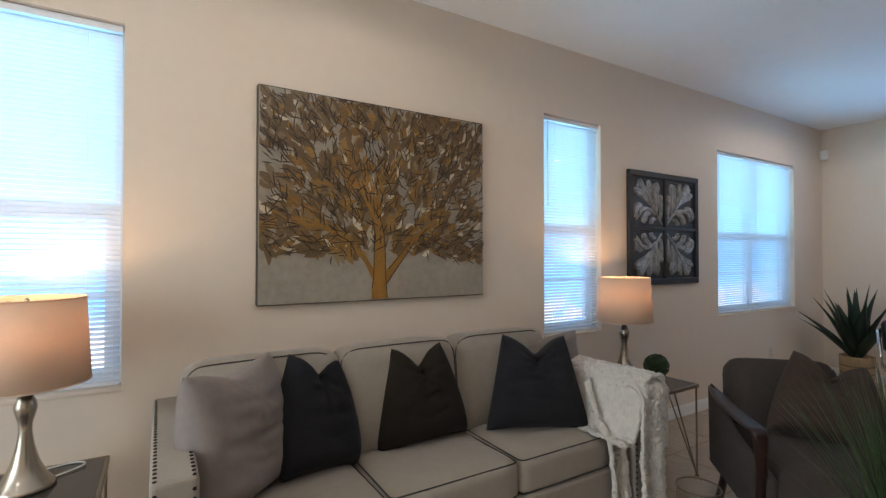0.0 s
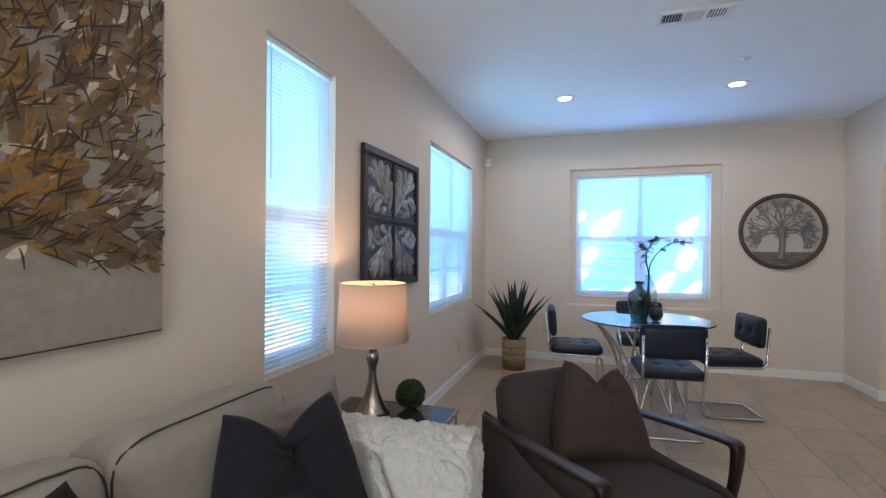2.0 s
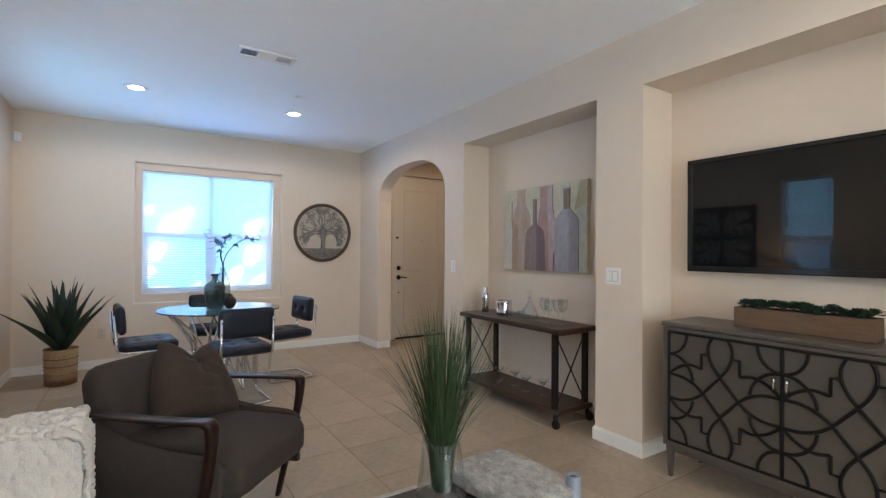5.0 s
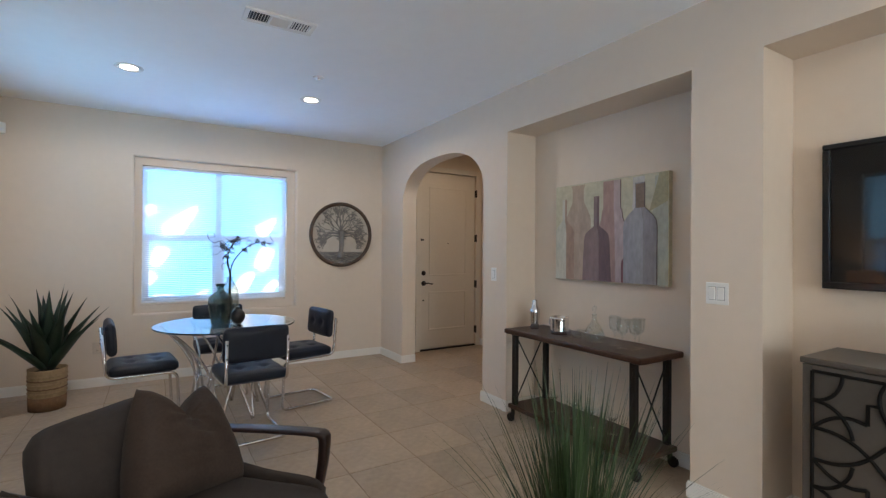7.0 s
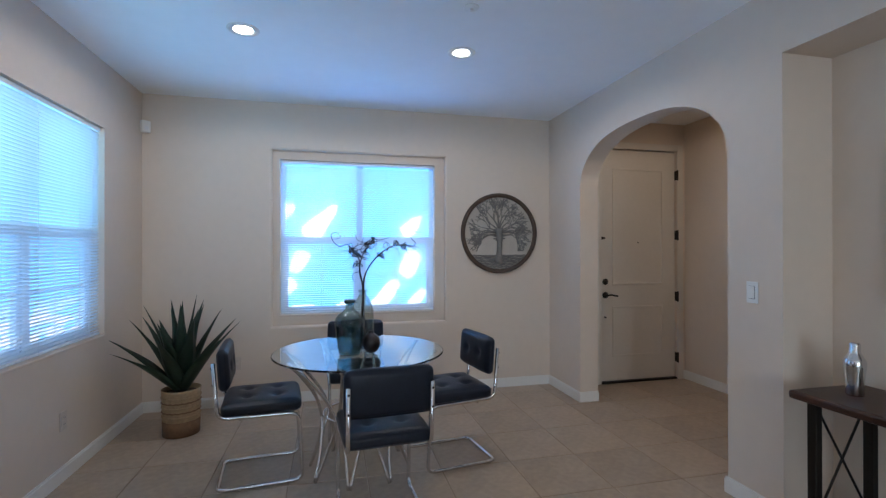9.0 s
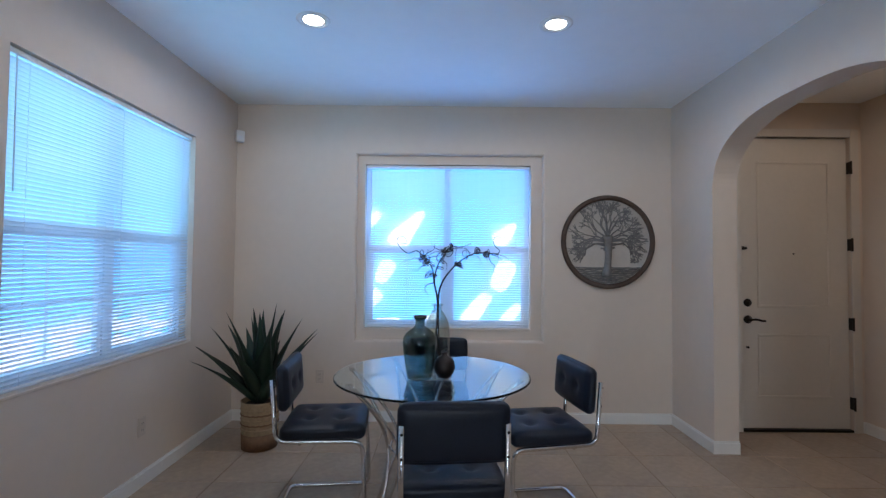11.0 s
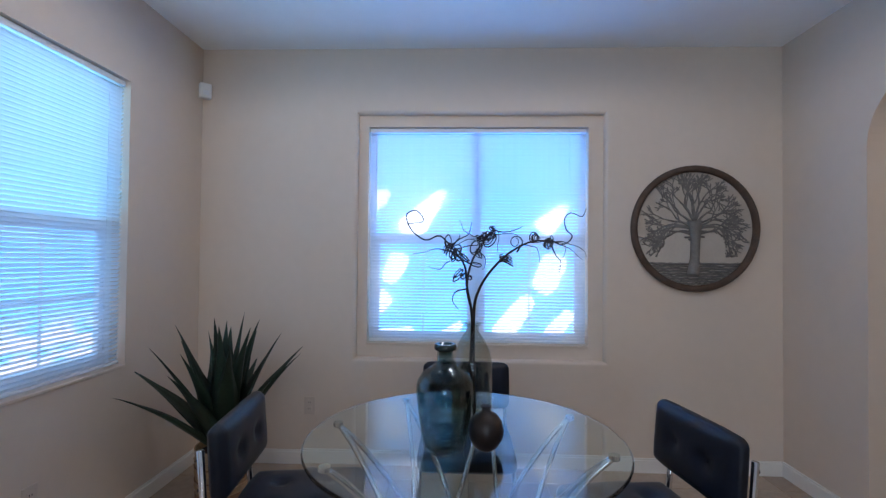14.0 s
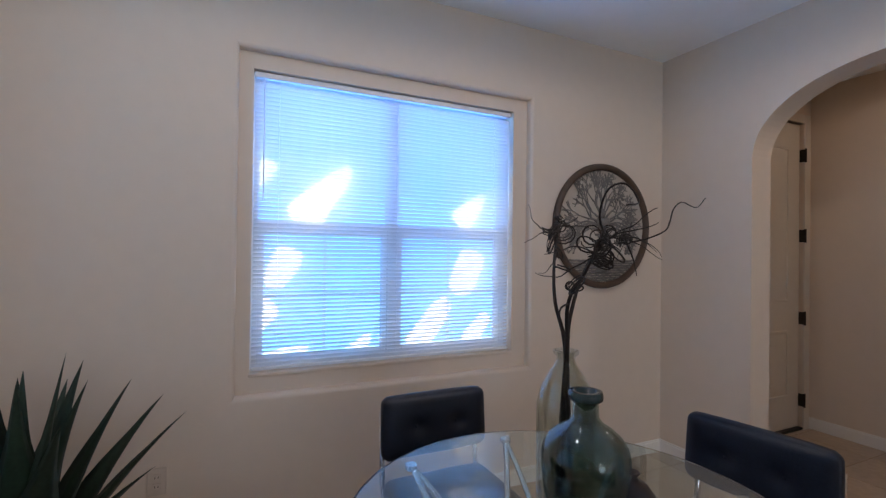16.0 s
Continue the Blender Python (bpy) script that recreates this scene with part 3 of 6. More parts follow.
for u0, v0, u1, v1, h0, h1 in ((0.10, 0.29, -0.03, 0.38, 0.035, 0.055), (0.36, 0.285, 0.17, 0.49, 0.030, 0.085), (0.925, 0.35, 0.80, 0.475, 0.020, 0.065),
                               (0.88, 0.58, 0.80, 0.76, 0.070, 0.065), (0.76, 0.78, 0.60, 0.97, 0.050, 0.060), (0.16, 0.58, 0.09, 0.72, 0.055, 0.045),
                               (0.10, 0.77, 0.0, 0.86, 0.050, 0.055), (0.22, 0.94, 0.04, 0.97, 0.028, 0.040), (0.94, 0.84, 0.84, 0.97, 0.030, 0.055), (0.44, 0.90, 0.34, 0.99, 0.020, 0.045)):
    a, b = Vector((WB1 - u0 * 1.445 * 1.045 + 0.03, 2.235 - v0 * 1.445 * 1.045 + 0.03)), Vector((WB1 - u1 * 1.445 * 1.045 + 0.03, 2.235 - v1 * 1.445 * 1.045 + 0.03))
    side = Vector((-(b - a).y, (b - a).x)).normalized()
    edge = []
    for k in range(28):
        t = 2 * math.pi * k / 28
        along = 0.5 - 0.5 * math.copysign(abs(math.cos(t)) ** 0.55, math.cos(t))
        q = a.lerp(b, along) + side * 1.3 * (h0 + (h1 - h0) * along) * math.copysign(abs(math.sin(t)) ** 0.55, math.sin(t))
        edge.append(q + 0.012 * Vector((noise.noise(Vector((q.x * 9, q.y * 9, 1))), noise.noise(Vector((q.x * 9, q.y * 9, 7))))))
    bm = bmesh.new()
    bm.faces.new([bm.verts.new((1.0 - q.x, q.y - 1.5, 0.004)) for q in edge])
    part("sun_patch", bm, PATCHGLOW, d)
d = structure("backdrop_west", sheet(3.6, 3.2), DAYW, "pale bright daylight outside the end window", "backdrop")
d.matrix_world = pose(X0 - 0.5, 1.2, 1.3, 90, 0, 90)
w5 = thing("window_5", pose(X0, 0.1, 0, 0, 0, 90), "large plain vinyl window in the end wall", "window", kind="structure")
for a, b, c, e in ((0, 0.05, 0.25, 2.35), (2.15, 2.2, 0.25, 2.35), (0.05, 2.15, 0.25, 0.30), (0.05, 2.15, 2.30, 2.35), (1.07, 1.13, 0.30, 2.30)):
    part("window_frame", box(a, b, 0.06, 0.12, c, e, 0.004), VINYL, w5)
for a, b in ((0.05, 1.07), (1.13, 2.15)):
    part("pane", box(a, b, 0.088, 0.092, 0.30, 2.30), PANE, w5).visible_shadow = False

# front door
root = thing("door_1", pose(HX, DY1, 0, 0, 0, -90), "closed cream panelled front door with dark bronze hardware", "door", kind="structure")
dw = DY1 - DY0
part("door_leaf", box(0.004, dw - 0.004, 0.028, 0.07, 0.022, DZ - 0.004, 0.002), DOORM, root)
part("threshold", box(-0.01, dw + 0.01, -0.004, 0.1, 0.0, 0.02, 0.004), BLACKMETAL, root, "dark metal threshold")
for z0, z1 in ((0.27, 0.80), (1.02, 2.25)):
    bm = bmesh.new()
    x0, x1 = 0.15, dw - 0.15
    w = 0.022
    for a, b, c, d2 in ((x0, x1, z0, z0 + w), (x0, x1, z1 - w, z1), (x0, x0 + w, z0 + w, z1 - w), (x1 - w, x1, z0 + w, z1 - w)):
        box(a, b, 0.022, 0.034, c, d2, 0.005, bm=bm)
    part("panel_moulding", bm, DOORM, root)
for a, b, c, d2 in ((-0.07, 0.0, 0, DZ + 0.07), (dw, dw + 0.07, 0, DZ + 0.07), (0.0, dw, DZ, DZ + 0.07)):
    part("casing", box(a, b, -0.012, 0.03, c, d2, 0.004), DOORM, root)
for z in (0.235, 0.89, 1.55, 2.195):
    bm = box(dw - 0.004, dw + 0.010, -0.014, 0.03, z - 0.05, z + 0.05, 0.002)
    rod([(dw + 0.002, -0.014, z - 0.055), (dw + 0.002, -0.014, z + 0.055)], 0.008, 8, bm)
    part("hinge", bm, BLACKMETAL, root, "dark bronze hinge")
R90 = pose(0, 0, 0, 90, 0, 0)
part("deadbolt", lathe([(0, 0), (0.032, 0), (0.034, 0.008), (0.026, 0.014), (0.01, 0.016), (0.008, 0.028), (0, 0.03)], 20, m=pose(0.065, 0.028, 1.06) @ R90), BLACKMETAL, root, "dark bronze deadbolt", True)
bm = lathe([(0, 0), (0.033, 0), (0.034, 0.01), (0.02, 0.016), (0.012, 0.03), (0.012, 0.05), (0, 0.052)], 20, m=pose(0.065, 0.028, 0.92) @ R90)
rod(curve_points([(0.065, -0.018, 0.92), (0.11, -0.024, 0.925), (0.15, -0.022, 0.915), (0.185, -0.018, 0.912)], 10), 0.009, 8, bm)
part("lever_handle", bm, BLACKMETAL, root, "dark bronze lever handle", True)
bm = box(0.0, 0.03, 0.004, 0.028, 1.50, 1.53, 0.003)
rod([(0.03, 0.016, 1.515), (0.055, 0.016, 1.515)], 0.012, 8, bm)
part("security_latch", bm, BLACKMETAL, root)
part("peephole", lathe([(0, 0), (0.008, 0), (0.006, 0.004), (0, 0.004)], 12, m=pose(dw * 0.5, 0.028, 1.47) @ R90), BLACKMETAL, root)
part("kick_stop", lathe([(0, 0), (0.009, 0), (0.009, 0.02), (0, 0.02)], 12, m=pose(0.06, 0.028, 0.69) @ R90), BLACKMETAL, root)


# ceiling fixtures
def downlight(x, y, watts=DOWNLIGHT, tone=(1.0, 0.93, 0.82)):
    root = thing("recessed_light", pose(x, y, H), "round recessed ceiling light, lit, with a white trim ring", "ceiling light", "recessed ceiling lights")
    part("trim_ring", lathe([(0.07, -0.002), (0.072, -0.007), (0.09, -0.006), (0.096, -0.001), (0.096, 0.0), (0.07, 0.0), (0.07, -0.002)], 32), TRIM, root, smooth=True)
    part("lens", lathe([(0, -0.001), (0.058, -0.001), (0.058, -0.003), (0.04, -0.006), (0, -0.007)], 32), DIFFUSER, root, smooth=True)
    part("baffle", lathe([(0.0585, -0.0005), (0.0695, -0.0005), (0.0695, -0.0045), (0.0585, -0.0025), (0.0585, -0.0005)], 32), TRIM, root, smooth=True)
    la = new("downlight_lamp", bpy.data.lights.new("downlight_lamp", "SPOT"))
    la.data.energy, la.data.color = watts, tone
    la.data.spot_size, la.data.spot_blend, la.data.shadow_soft_size = radians(174), 0.25, 0.06
    la.parent = root
    la.location = (0, 0, -0.02)
    return root


# the pair at x -0.8 is unseen, added to brighten the west end
for x, y, share in ((5.58, 0.40, 1.25), (5.56, 1.79, 1.25), (1.3, 0.40, 0.75), (1.3, 1.79, 0.9), (-0.8, 0.4, 0.5), (-0.8, 1.79, 0.5)):
    downlight(x, y, DOWNLIGHT * share)
downlight(5.5, -1.8, DOWNLIGHT * 0.95, (1.0, 0.80, 0.58))


# ---- living area ----
def outline(points, r, parent, name="piping", closed=True, material=None):
    return part(name, rod(points, r, 6, closed=closed), material or PIPING, parent, smooth=True)


def sofa():
    s = thing("sofa", pose(1.59, 2.385, 0), "greige linen three-seat sofa with dark piping and nailhead trim", "sofa")
    part("base", box(-0.90, 0.90, -0.345, 0.36, 0.10, 0.315, 0.012), SOFA, s)
    part("back_frame", box(-0.90, 0.90, 0.25, 0.43, 0.12, 0.80, 0.03, seg=3), SOFA, s)
    for sx in (-1, 1):
        x0, x1 = sorted((sx * 0.895, sx * 1.01))
        arm = part("arm", box(x0, x1, -0.43, 0.42, 0.10, 0.738, 0.014, seg=3), SOFA, s)
        nails = bmesh.new()
        for xe in (x0 + 0.012, x1 - 0.012):
            for i in range(22):
                lathe([(0.006, 0), (0.0045, 0.003), (0, 0.004)], 6, nails, pose(xe, -0.43, 0.16 + i * 0.026, 90, 0, 0))
            for i in range(30):
                lathe([(0.006, 0), (0.0045, 0.003), (0, 0.004)], 6, nails, pose(xe, -0.415 + i * 0.027, 0.738))
        part("nailhead_trim", nails, BLACKMETAL, arm, "row of dark nailheads", kind="stuff")
    for i in range(3):
        cx = -0.593 + i * 0.593
        c = part("seat_cushion", move(soft_box(0.588, 0.62, 0.155, 0.018, 12, 0.03, seed=i), pose(cx, -0.02, 0.315)), SOFA, s, smooth=True)
        for z in (0.463, 0.325):
            pts = rounded([(cx - 0.28, 0.26, z), (cx - 0.288, -0.322, z), (cx + 0.288, -0.322, z), (cx + 0.28, 0.26, z)], 0.03)
            outline(pts, 0.0028, c, closed=False)
        cx = -0.622 + i * 0.588
        b = part("back_cushion", move(soft_box(0.585, 0.46, 0.17, 0.03, 12, 0.04, jitter=0.006, seed=9 + i), pose(cx, 0.175, 0.675, 83, 0, 0) @ pose(0, 0.0, -0.085)), SOFA, s, smooth=True)
        ring = []
        for k in range(40):
            a = 2 * math.pi * k / 40
            ex = math.copysign(abs(math.cos(a)) ** 0.28, math.cos(a)) * 0.291
            ez = math.copysign(abs(math.sin(a)) ** 0.28, math.sin(a)) * 0.230
            ring.append(pose(cx, 0.175, 0.675, 83, 0, 0) @ Vector((ex, ez + 0.006 * noise.noise(Vector((k * 0.4, i, 0))), 0.072)))
        outline(ring, 0.0028, b)
    for x in (-0.93, 0.93):
        for y in (-0.38, 0.36):
            part("leg", lathe([(0.018, 0), (0.028, 0.1)], 12, m=pose(x, y, 0)), MAHOGANY, s, "dark wooden leg")
    return s


sofa()


def put_pillow(w, h, t, x, y, z, lean, roll, turn, material, label, chop, seed, taper, bow=0.03):
    ob = part("throw_pillow", throw_pillow(w, h, t, chop, seed, 40, taper, bow), material, None, label, True, category="pillow")
    ob.matrix_world = pose(x, y, z, lean, roll, turn)
    ob["group"] = "pillows on the sofa"
    return ob


put_pillow(0.513, 0.474, 0.19, 0.844, 2.30, 0.474, -6, 2.3, 49, TAUPEPILLOW, "large taupe satin throw pillow against the sofa arm", 0.03, 1, 0.05)
put_pillow(0.345, 0.466, 0.17, 1.144, 2.36, 0.478, -20.8, 8.5, 18.9, DARKPILLOW, "charcoal throw pillow with a chopped top, on the sofa", 0.048, 2, 0.376, -0.22)
put_pillow(0.452, 0.434, 0.16, 1.633, 2.42, 0.478, -8.3, -1.8, -1.8, BROWNPILLOW, "dark brown throw pillow with a chopped top, on the sofa", 0.064, 3, 0.45, -0.06)
put_pillow(0.48, 0.44, 0.13, 2.343, 2.40, 0.478, -16, -2.1, -27.6, TAUPEPILLOW, "taupe satin throw pillow behind a charcoal one", 0.03, 4, 0.05)
put_pillow(0.517, 0.459, 0.16, 2.173, 2.26, 0.478, -16, 2.1, -23.9, DARKPILLOW, "wide charcoal throw pillow with a chopped top, on the sofa", 0.065, 5, 0.368, 0.03)


def fur_throw():
    """A thick cream throw over the sofa's arm, falling down its front and onto the floor side."""
    bm = bmesh.new()
    over = curve_points([(2.335, 0.49), (2.39, 0.50), (2.435, 0.61), (2.455, 0.72), (2.482, 0.757), (2.54, 0.768), (2.60, 0.757), (2.622, 0.71), (2.628, 0.58), (2.63, 0.42)], 100)
    n = 96
    rows = []
    for i, p in enumerate(over):
        row = []
        for j in range(n + 1):
            v = j / n
            y = 1.888 + 0.547 * v + 0.05 * math.sin(i * 0.09) * v
            q = Vector((p.x, y, p.y))
            q += 0.007 * Vector(noise.noise_vector(q * 9))
            row.append(bm.verts.new(q))
        rows.append(row)
    for a, b in zip(rows, rows[1:]):
        for j in range(n):
            bm.faces.new((a[j], a[j + 1], b[j + 1], b[j]))
    # the front fall: gathered folds in front of the arm and the cushion's corner
    rows = []
    m = 72
    for k in range(n + 8):
        d = k / (n + 7)
        row = []
        for i in range(m + 1):
            u = i / m
            wide = 0.17 - 0.03 * d
            x = 2.533 - 0.03 * d + wide * (u - 0.5) * 1.2
            bow = min(1, d / 0.10) * math.pi / 2
            z = (0.70 + 0.062 * math.cos(bow) - 0.03 * (2 * u - 1) ** 2 * (1 - d)) if d < 0.10 else 0.70 - 0.03 * (2 * u - 1) ** 2 * (1 - d) - 0.63 * (d - 0.10) / 0.90
            y = 1.965 - 0.085 * math.sin(bow) - 0.016 * math.sin(u * 9 + 2.2 * d + 1.5 * math.sin(5 * d)) * (0.2 + d)
            q = Vector((x, y, z))
            q += 0.007 * Vector(noise.noise_vector(q * 9))
            row.append(bm.verts.new(q))
        rows.append(row)
    for a, b in zip(rows, rows[1:]):
        for i in range(m):
            bm.faces.new((a[i], a[i + 1], b[i + 1], b[i]))
    # the inner fall over the seat's front edge
    rows = []
    path = curve_points([(2.46, 2.22, 0.70), (2.425, 2.12, 0.55), (2.41, 2.05, 0.505), (2.41, 2.0, 0.42), (2.42, 1.985, 0.25), (2.43, 1.98, 0.10)], 100)
    for k, p in enumerate(path):
        row = []
        for i in range(49):
            u = i / 48
            q = p + Vector((0.20 * (u - 0.35), 0.10 * (u - 0.5) * (1 - k / 100), 0.03 * math.sin(u * math.pi) + 0.0))
            q.y -= 0.016 * math.sin(u * 13 + k * 0.02)
            q += 0.007 * Vector(noise.noise_vector(q * 9))
            row.append(bm.verts.new(q))
        rows.append(row)
    for a, b in zip(rows, rows[1:]):
        for i in range(48):
            bm.faces.new((a[i], a[i + 1], b[i + 1], b[i]))
    # nubby pile: short ropes of fur that wander over the cloth
    bm.normal_update()
    for q in bm.verts:
        c = q.co
        bent = c + 0.02 * Vector(noise.noise_vector(c * 14))
        a = 1 - abs(noise.noise(Vector((bent.x * 36, bent.y * 36, bent.z * 66)))) * 2.4
        b = 1 - abs(noise.noise(bent * 75 + Vector((3, 8, 1)))) * 2.0
        q.co = c + q.normal * (0.011 * max(0, a) + 0.004 * max(0, b) - 0.006)
    ob = part("throw_blanket", bm, FUR, None, "thick cream faux fur throw draped over the sofa arm", True, category="blanket")
    mod = ob.modifiers.new("thick", "SOLIDIFY")
    mod.thickness, mod.offset = 0.016, 0
    return ob


fur_throw()


def end_table(x0, x1, y0, y1, z):
    t = thing("end_table", pose((x0 + x1) / 2, (y0 + y1) / 2, 0), "square end table with a dark mirrored top and thin wire legs", "end table", "end tables beside the sofa")
    w, d = (x1 - x0) / 2, (y1 - y0) / 2
    part("tabletop", box(-w + 0.012, w - 0.012, -d + 0.012, d - 0.012, z - 0.016, z - 0.002, 0.002), ENDTOP, t, "dark mirrored glass top")
    bm = bmesh.new()
    for a, b, c, e in ((-w, w, -d, -d + 0.012), (-w, w, d - 0.012, d), (-w, -w + 0.012, -d + 0.012, d - 0.012), (w - 0.012, w, -d + 0.012, d - 0.012)):
        box(a, b, c, e, z - 0.022, z, 0.002, bm=bm)
    part("top_frame", bm, BRONZE, t, "bronze metal edge")
    for sx in (-1, 1):
        for sy in (-1, 1):
            foot = Vector((sx * (w - 0.012), sy * (d - 0.012), 0.006))
            bm = rod([foot + Vector((0, 0, z - 0.026)), foot], 0.0055, 8)
            rod([(sx * w * 0.25, foot.y, z - 0.02), foot], 0.0045, 8, bm)
            rod([(foot.x, sy * d * 0.25, z - 0.02), foot], 0.0045, 8, bm)
            lathe([(0.0, -0.006), (0.012, -0.006), (0.012, 0.004), (0, 0.006)], 10, bm, Matrix.Translation(foot))
            part("leg", bm, BRONZE, t)
    return t


ENDTOP = mat("smoked_mirror", (0.10, 0.09, 0.085), 0.12, 0.6, var=0.1, scale=5)
BRONZE = mat("brushed_bronze", (0.30, 0.25, 0.19), 0.34, 1.0, var=0.15, scale=20)
end_table(-0.17, 0.44, 2.18, 2.78, 0.55)
end_table(2.76, 3.38, 2.17, 2.78, 0.55)


def table_lamp(x, y, z):
    t = thing("table_lamp", pose(x, y, z), "brushed metal table lamp with a lit linen drum shade", "table lamp", "table lamps beside the sofa")
    part("base", lathe([(0.0, 0), (0.082, 0), (0.084, 0.006), (0.078, 0.014), (0.058, 0.04), (0.038, 0.085), (0.024, 0.14), (0.0175, 0.19), (0.019, 0.215), (0.026, 0.24), (0.031, 0.262), (0.030, 0.28), (0.022, 0.30), (0.014, 0.318), (0.010, 0.335), (0.010, 0.36), (0.0, 0.36)], 36), NICKEL, t, "brushed nickel turned base", True)
    r0, r1, z0, z1 = 0.176, 0.160, 0.345, 0.628
    part("shade", lathe([(r0, z0), (r1, z1), (r1 - 0.002, z1), (r0 - 0.002, z0), (r0, z0)], 48), SHADE, t, "cream linen drum shade", True)
    for r, zz in ((r0, z0), (r1, z1)):
        part("shade_rim", rod([(r * math.cos(2 * math.pi * i / 48), r * math.sin(2 * math.pi * i / 48), zz) for i in range(48)], 0.0025, 6, None, True), SHADE, t)
    bm = rod([(0, 0, 0.36), (0, 0, 0.41)], 0.012, 10)
    for a in (0, 120, 240):
        rod([(0, 0, 0.61), (r1 * math.cos(radians(a)), r1 * math.sin(radians(a)), 0.61)], 0.002, 5, bm)
    lathe([(0, 0.60), (0.01, 0.60), (0.007, 0.625), (0, 0.63)], 10, bm)
    rod([(0.0, 0.0, 0.41), (0.045, 0, 0.44), (0.045, 0, 0.56), (0.0, 0, 0.6)], 0.002, 5, bm)
    part("harp_and_socket", bm, NICKEL, t)
    part("bulb", lathe([(0.0, 0.41), (0.013, 0.412), (0.016, 0.43), (0.028, 0.46), (0.029, 0.48), (0.02, 0.505), (0, 0.512)], 16), BULB, t, "lit warm bulb", True)
    la = new("lamp_light", bpy.data.lights.new("lamp_light", "POINT"))
    la.data.energy, la.data.color, la.data.shadow_soft_size = TABLE_LAMP, (1.0, 0.66, 0.37), 0.035
    la.parent = t
    la.location = (0, 0, 0.545)
    return t


table_lamp(0.222, 2.61, 0.55)
table_lamp(3.20, 2.56, 0.55)

# lamp cord on the left table
part("lamp_cord", rod(curve_points([(0.20, 2.60, 0.553), (0.30, 2.66, 0.553), (0.37, 2.72, 0.555), (0.33, 2.76, 0.553), (0.24, 2.74, 0.553)], 20), 0.003, 6), PLASTIC, None, "thin pale lamp cord on the end table", category="cord")


def leaf_ball(name, center, r, material, label, category, count, size, seed):
    rng = random.Random(seed)
    bm = bmesh.new()
    bmesh.ops.create_icosphere(bm, subdivisions=3, radius=r * 0.88)
    for v in bm.verts:
        v.co += 0.06 * r * Vector(noise.noise_vector(v.co * 60))
    for i in range(count):
        d = Vector((rng.gauss(0, 1), rng.gauss(0, 1), rng.gauss(0, 1))).normalized()
        side = d.orthogonal().normalized()
        side.rotate(Matrix.Rotation(rng.uniform(0, 6.28), 3, d))
        p = d * r * rng.uniform(0.86, 1.0)
        up = (d * rng.uniform(0.3, 0.9) + side.cross(d) * 0.6).normalized()
        a, b = p - side * size * 0.4, p + side * size * 0.4
        bm.faces.new([bm.verts.new(q) for q in (p, b + up * size * 0.5, p + up * size, a + up * size * 0.5)])
    ob = part(name, bm, material, None, label, category=category)
    ob.location = center
    return ob


leaf_ball("boxwood_ball", (3.30, 2.40, 0.553 + 0.07), 0.07, BOXWOOD, "small round green boxwood ball on the end table", "plant", 1100, 0.013, 4)

# low glass vessel with a dark rim on the floor beside the sofa
g = thing("glass_floor_vase", pose(2.90, 1.90, 0), "low round clear glass vessel with a dark metal rim", "vase")
part("body", lathe([(0, 0), (0.09, 0), (0.098, 0.01), (0.102, 0.17), (0.100, 0.17), (0.096, 0.014), (0, 0.012)], 40), CLEAR, g, smooth=True)
part("rim", rod([(0.101 * math.cos(2 * math.pi * i / 48), 0.101 * math.sin(2 * math.pi * i / 48), 0.172) for i in range(48)], 0.004, 6, None, True), BRONZE, g, "dark bronze rim", True)


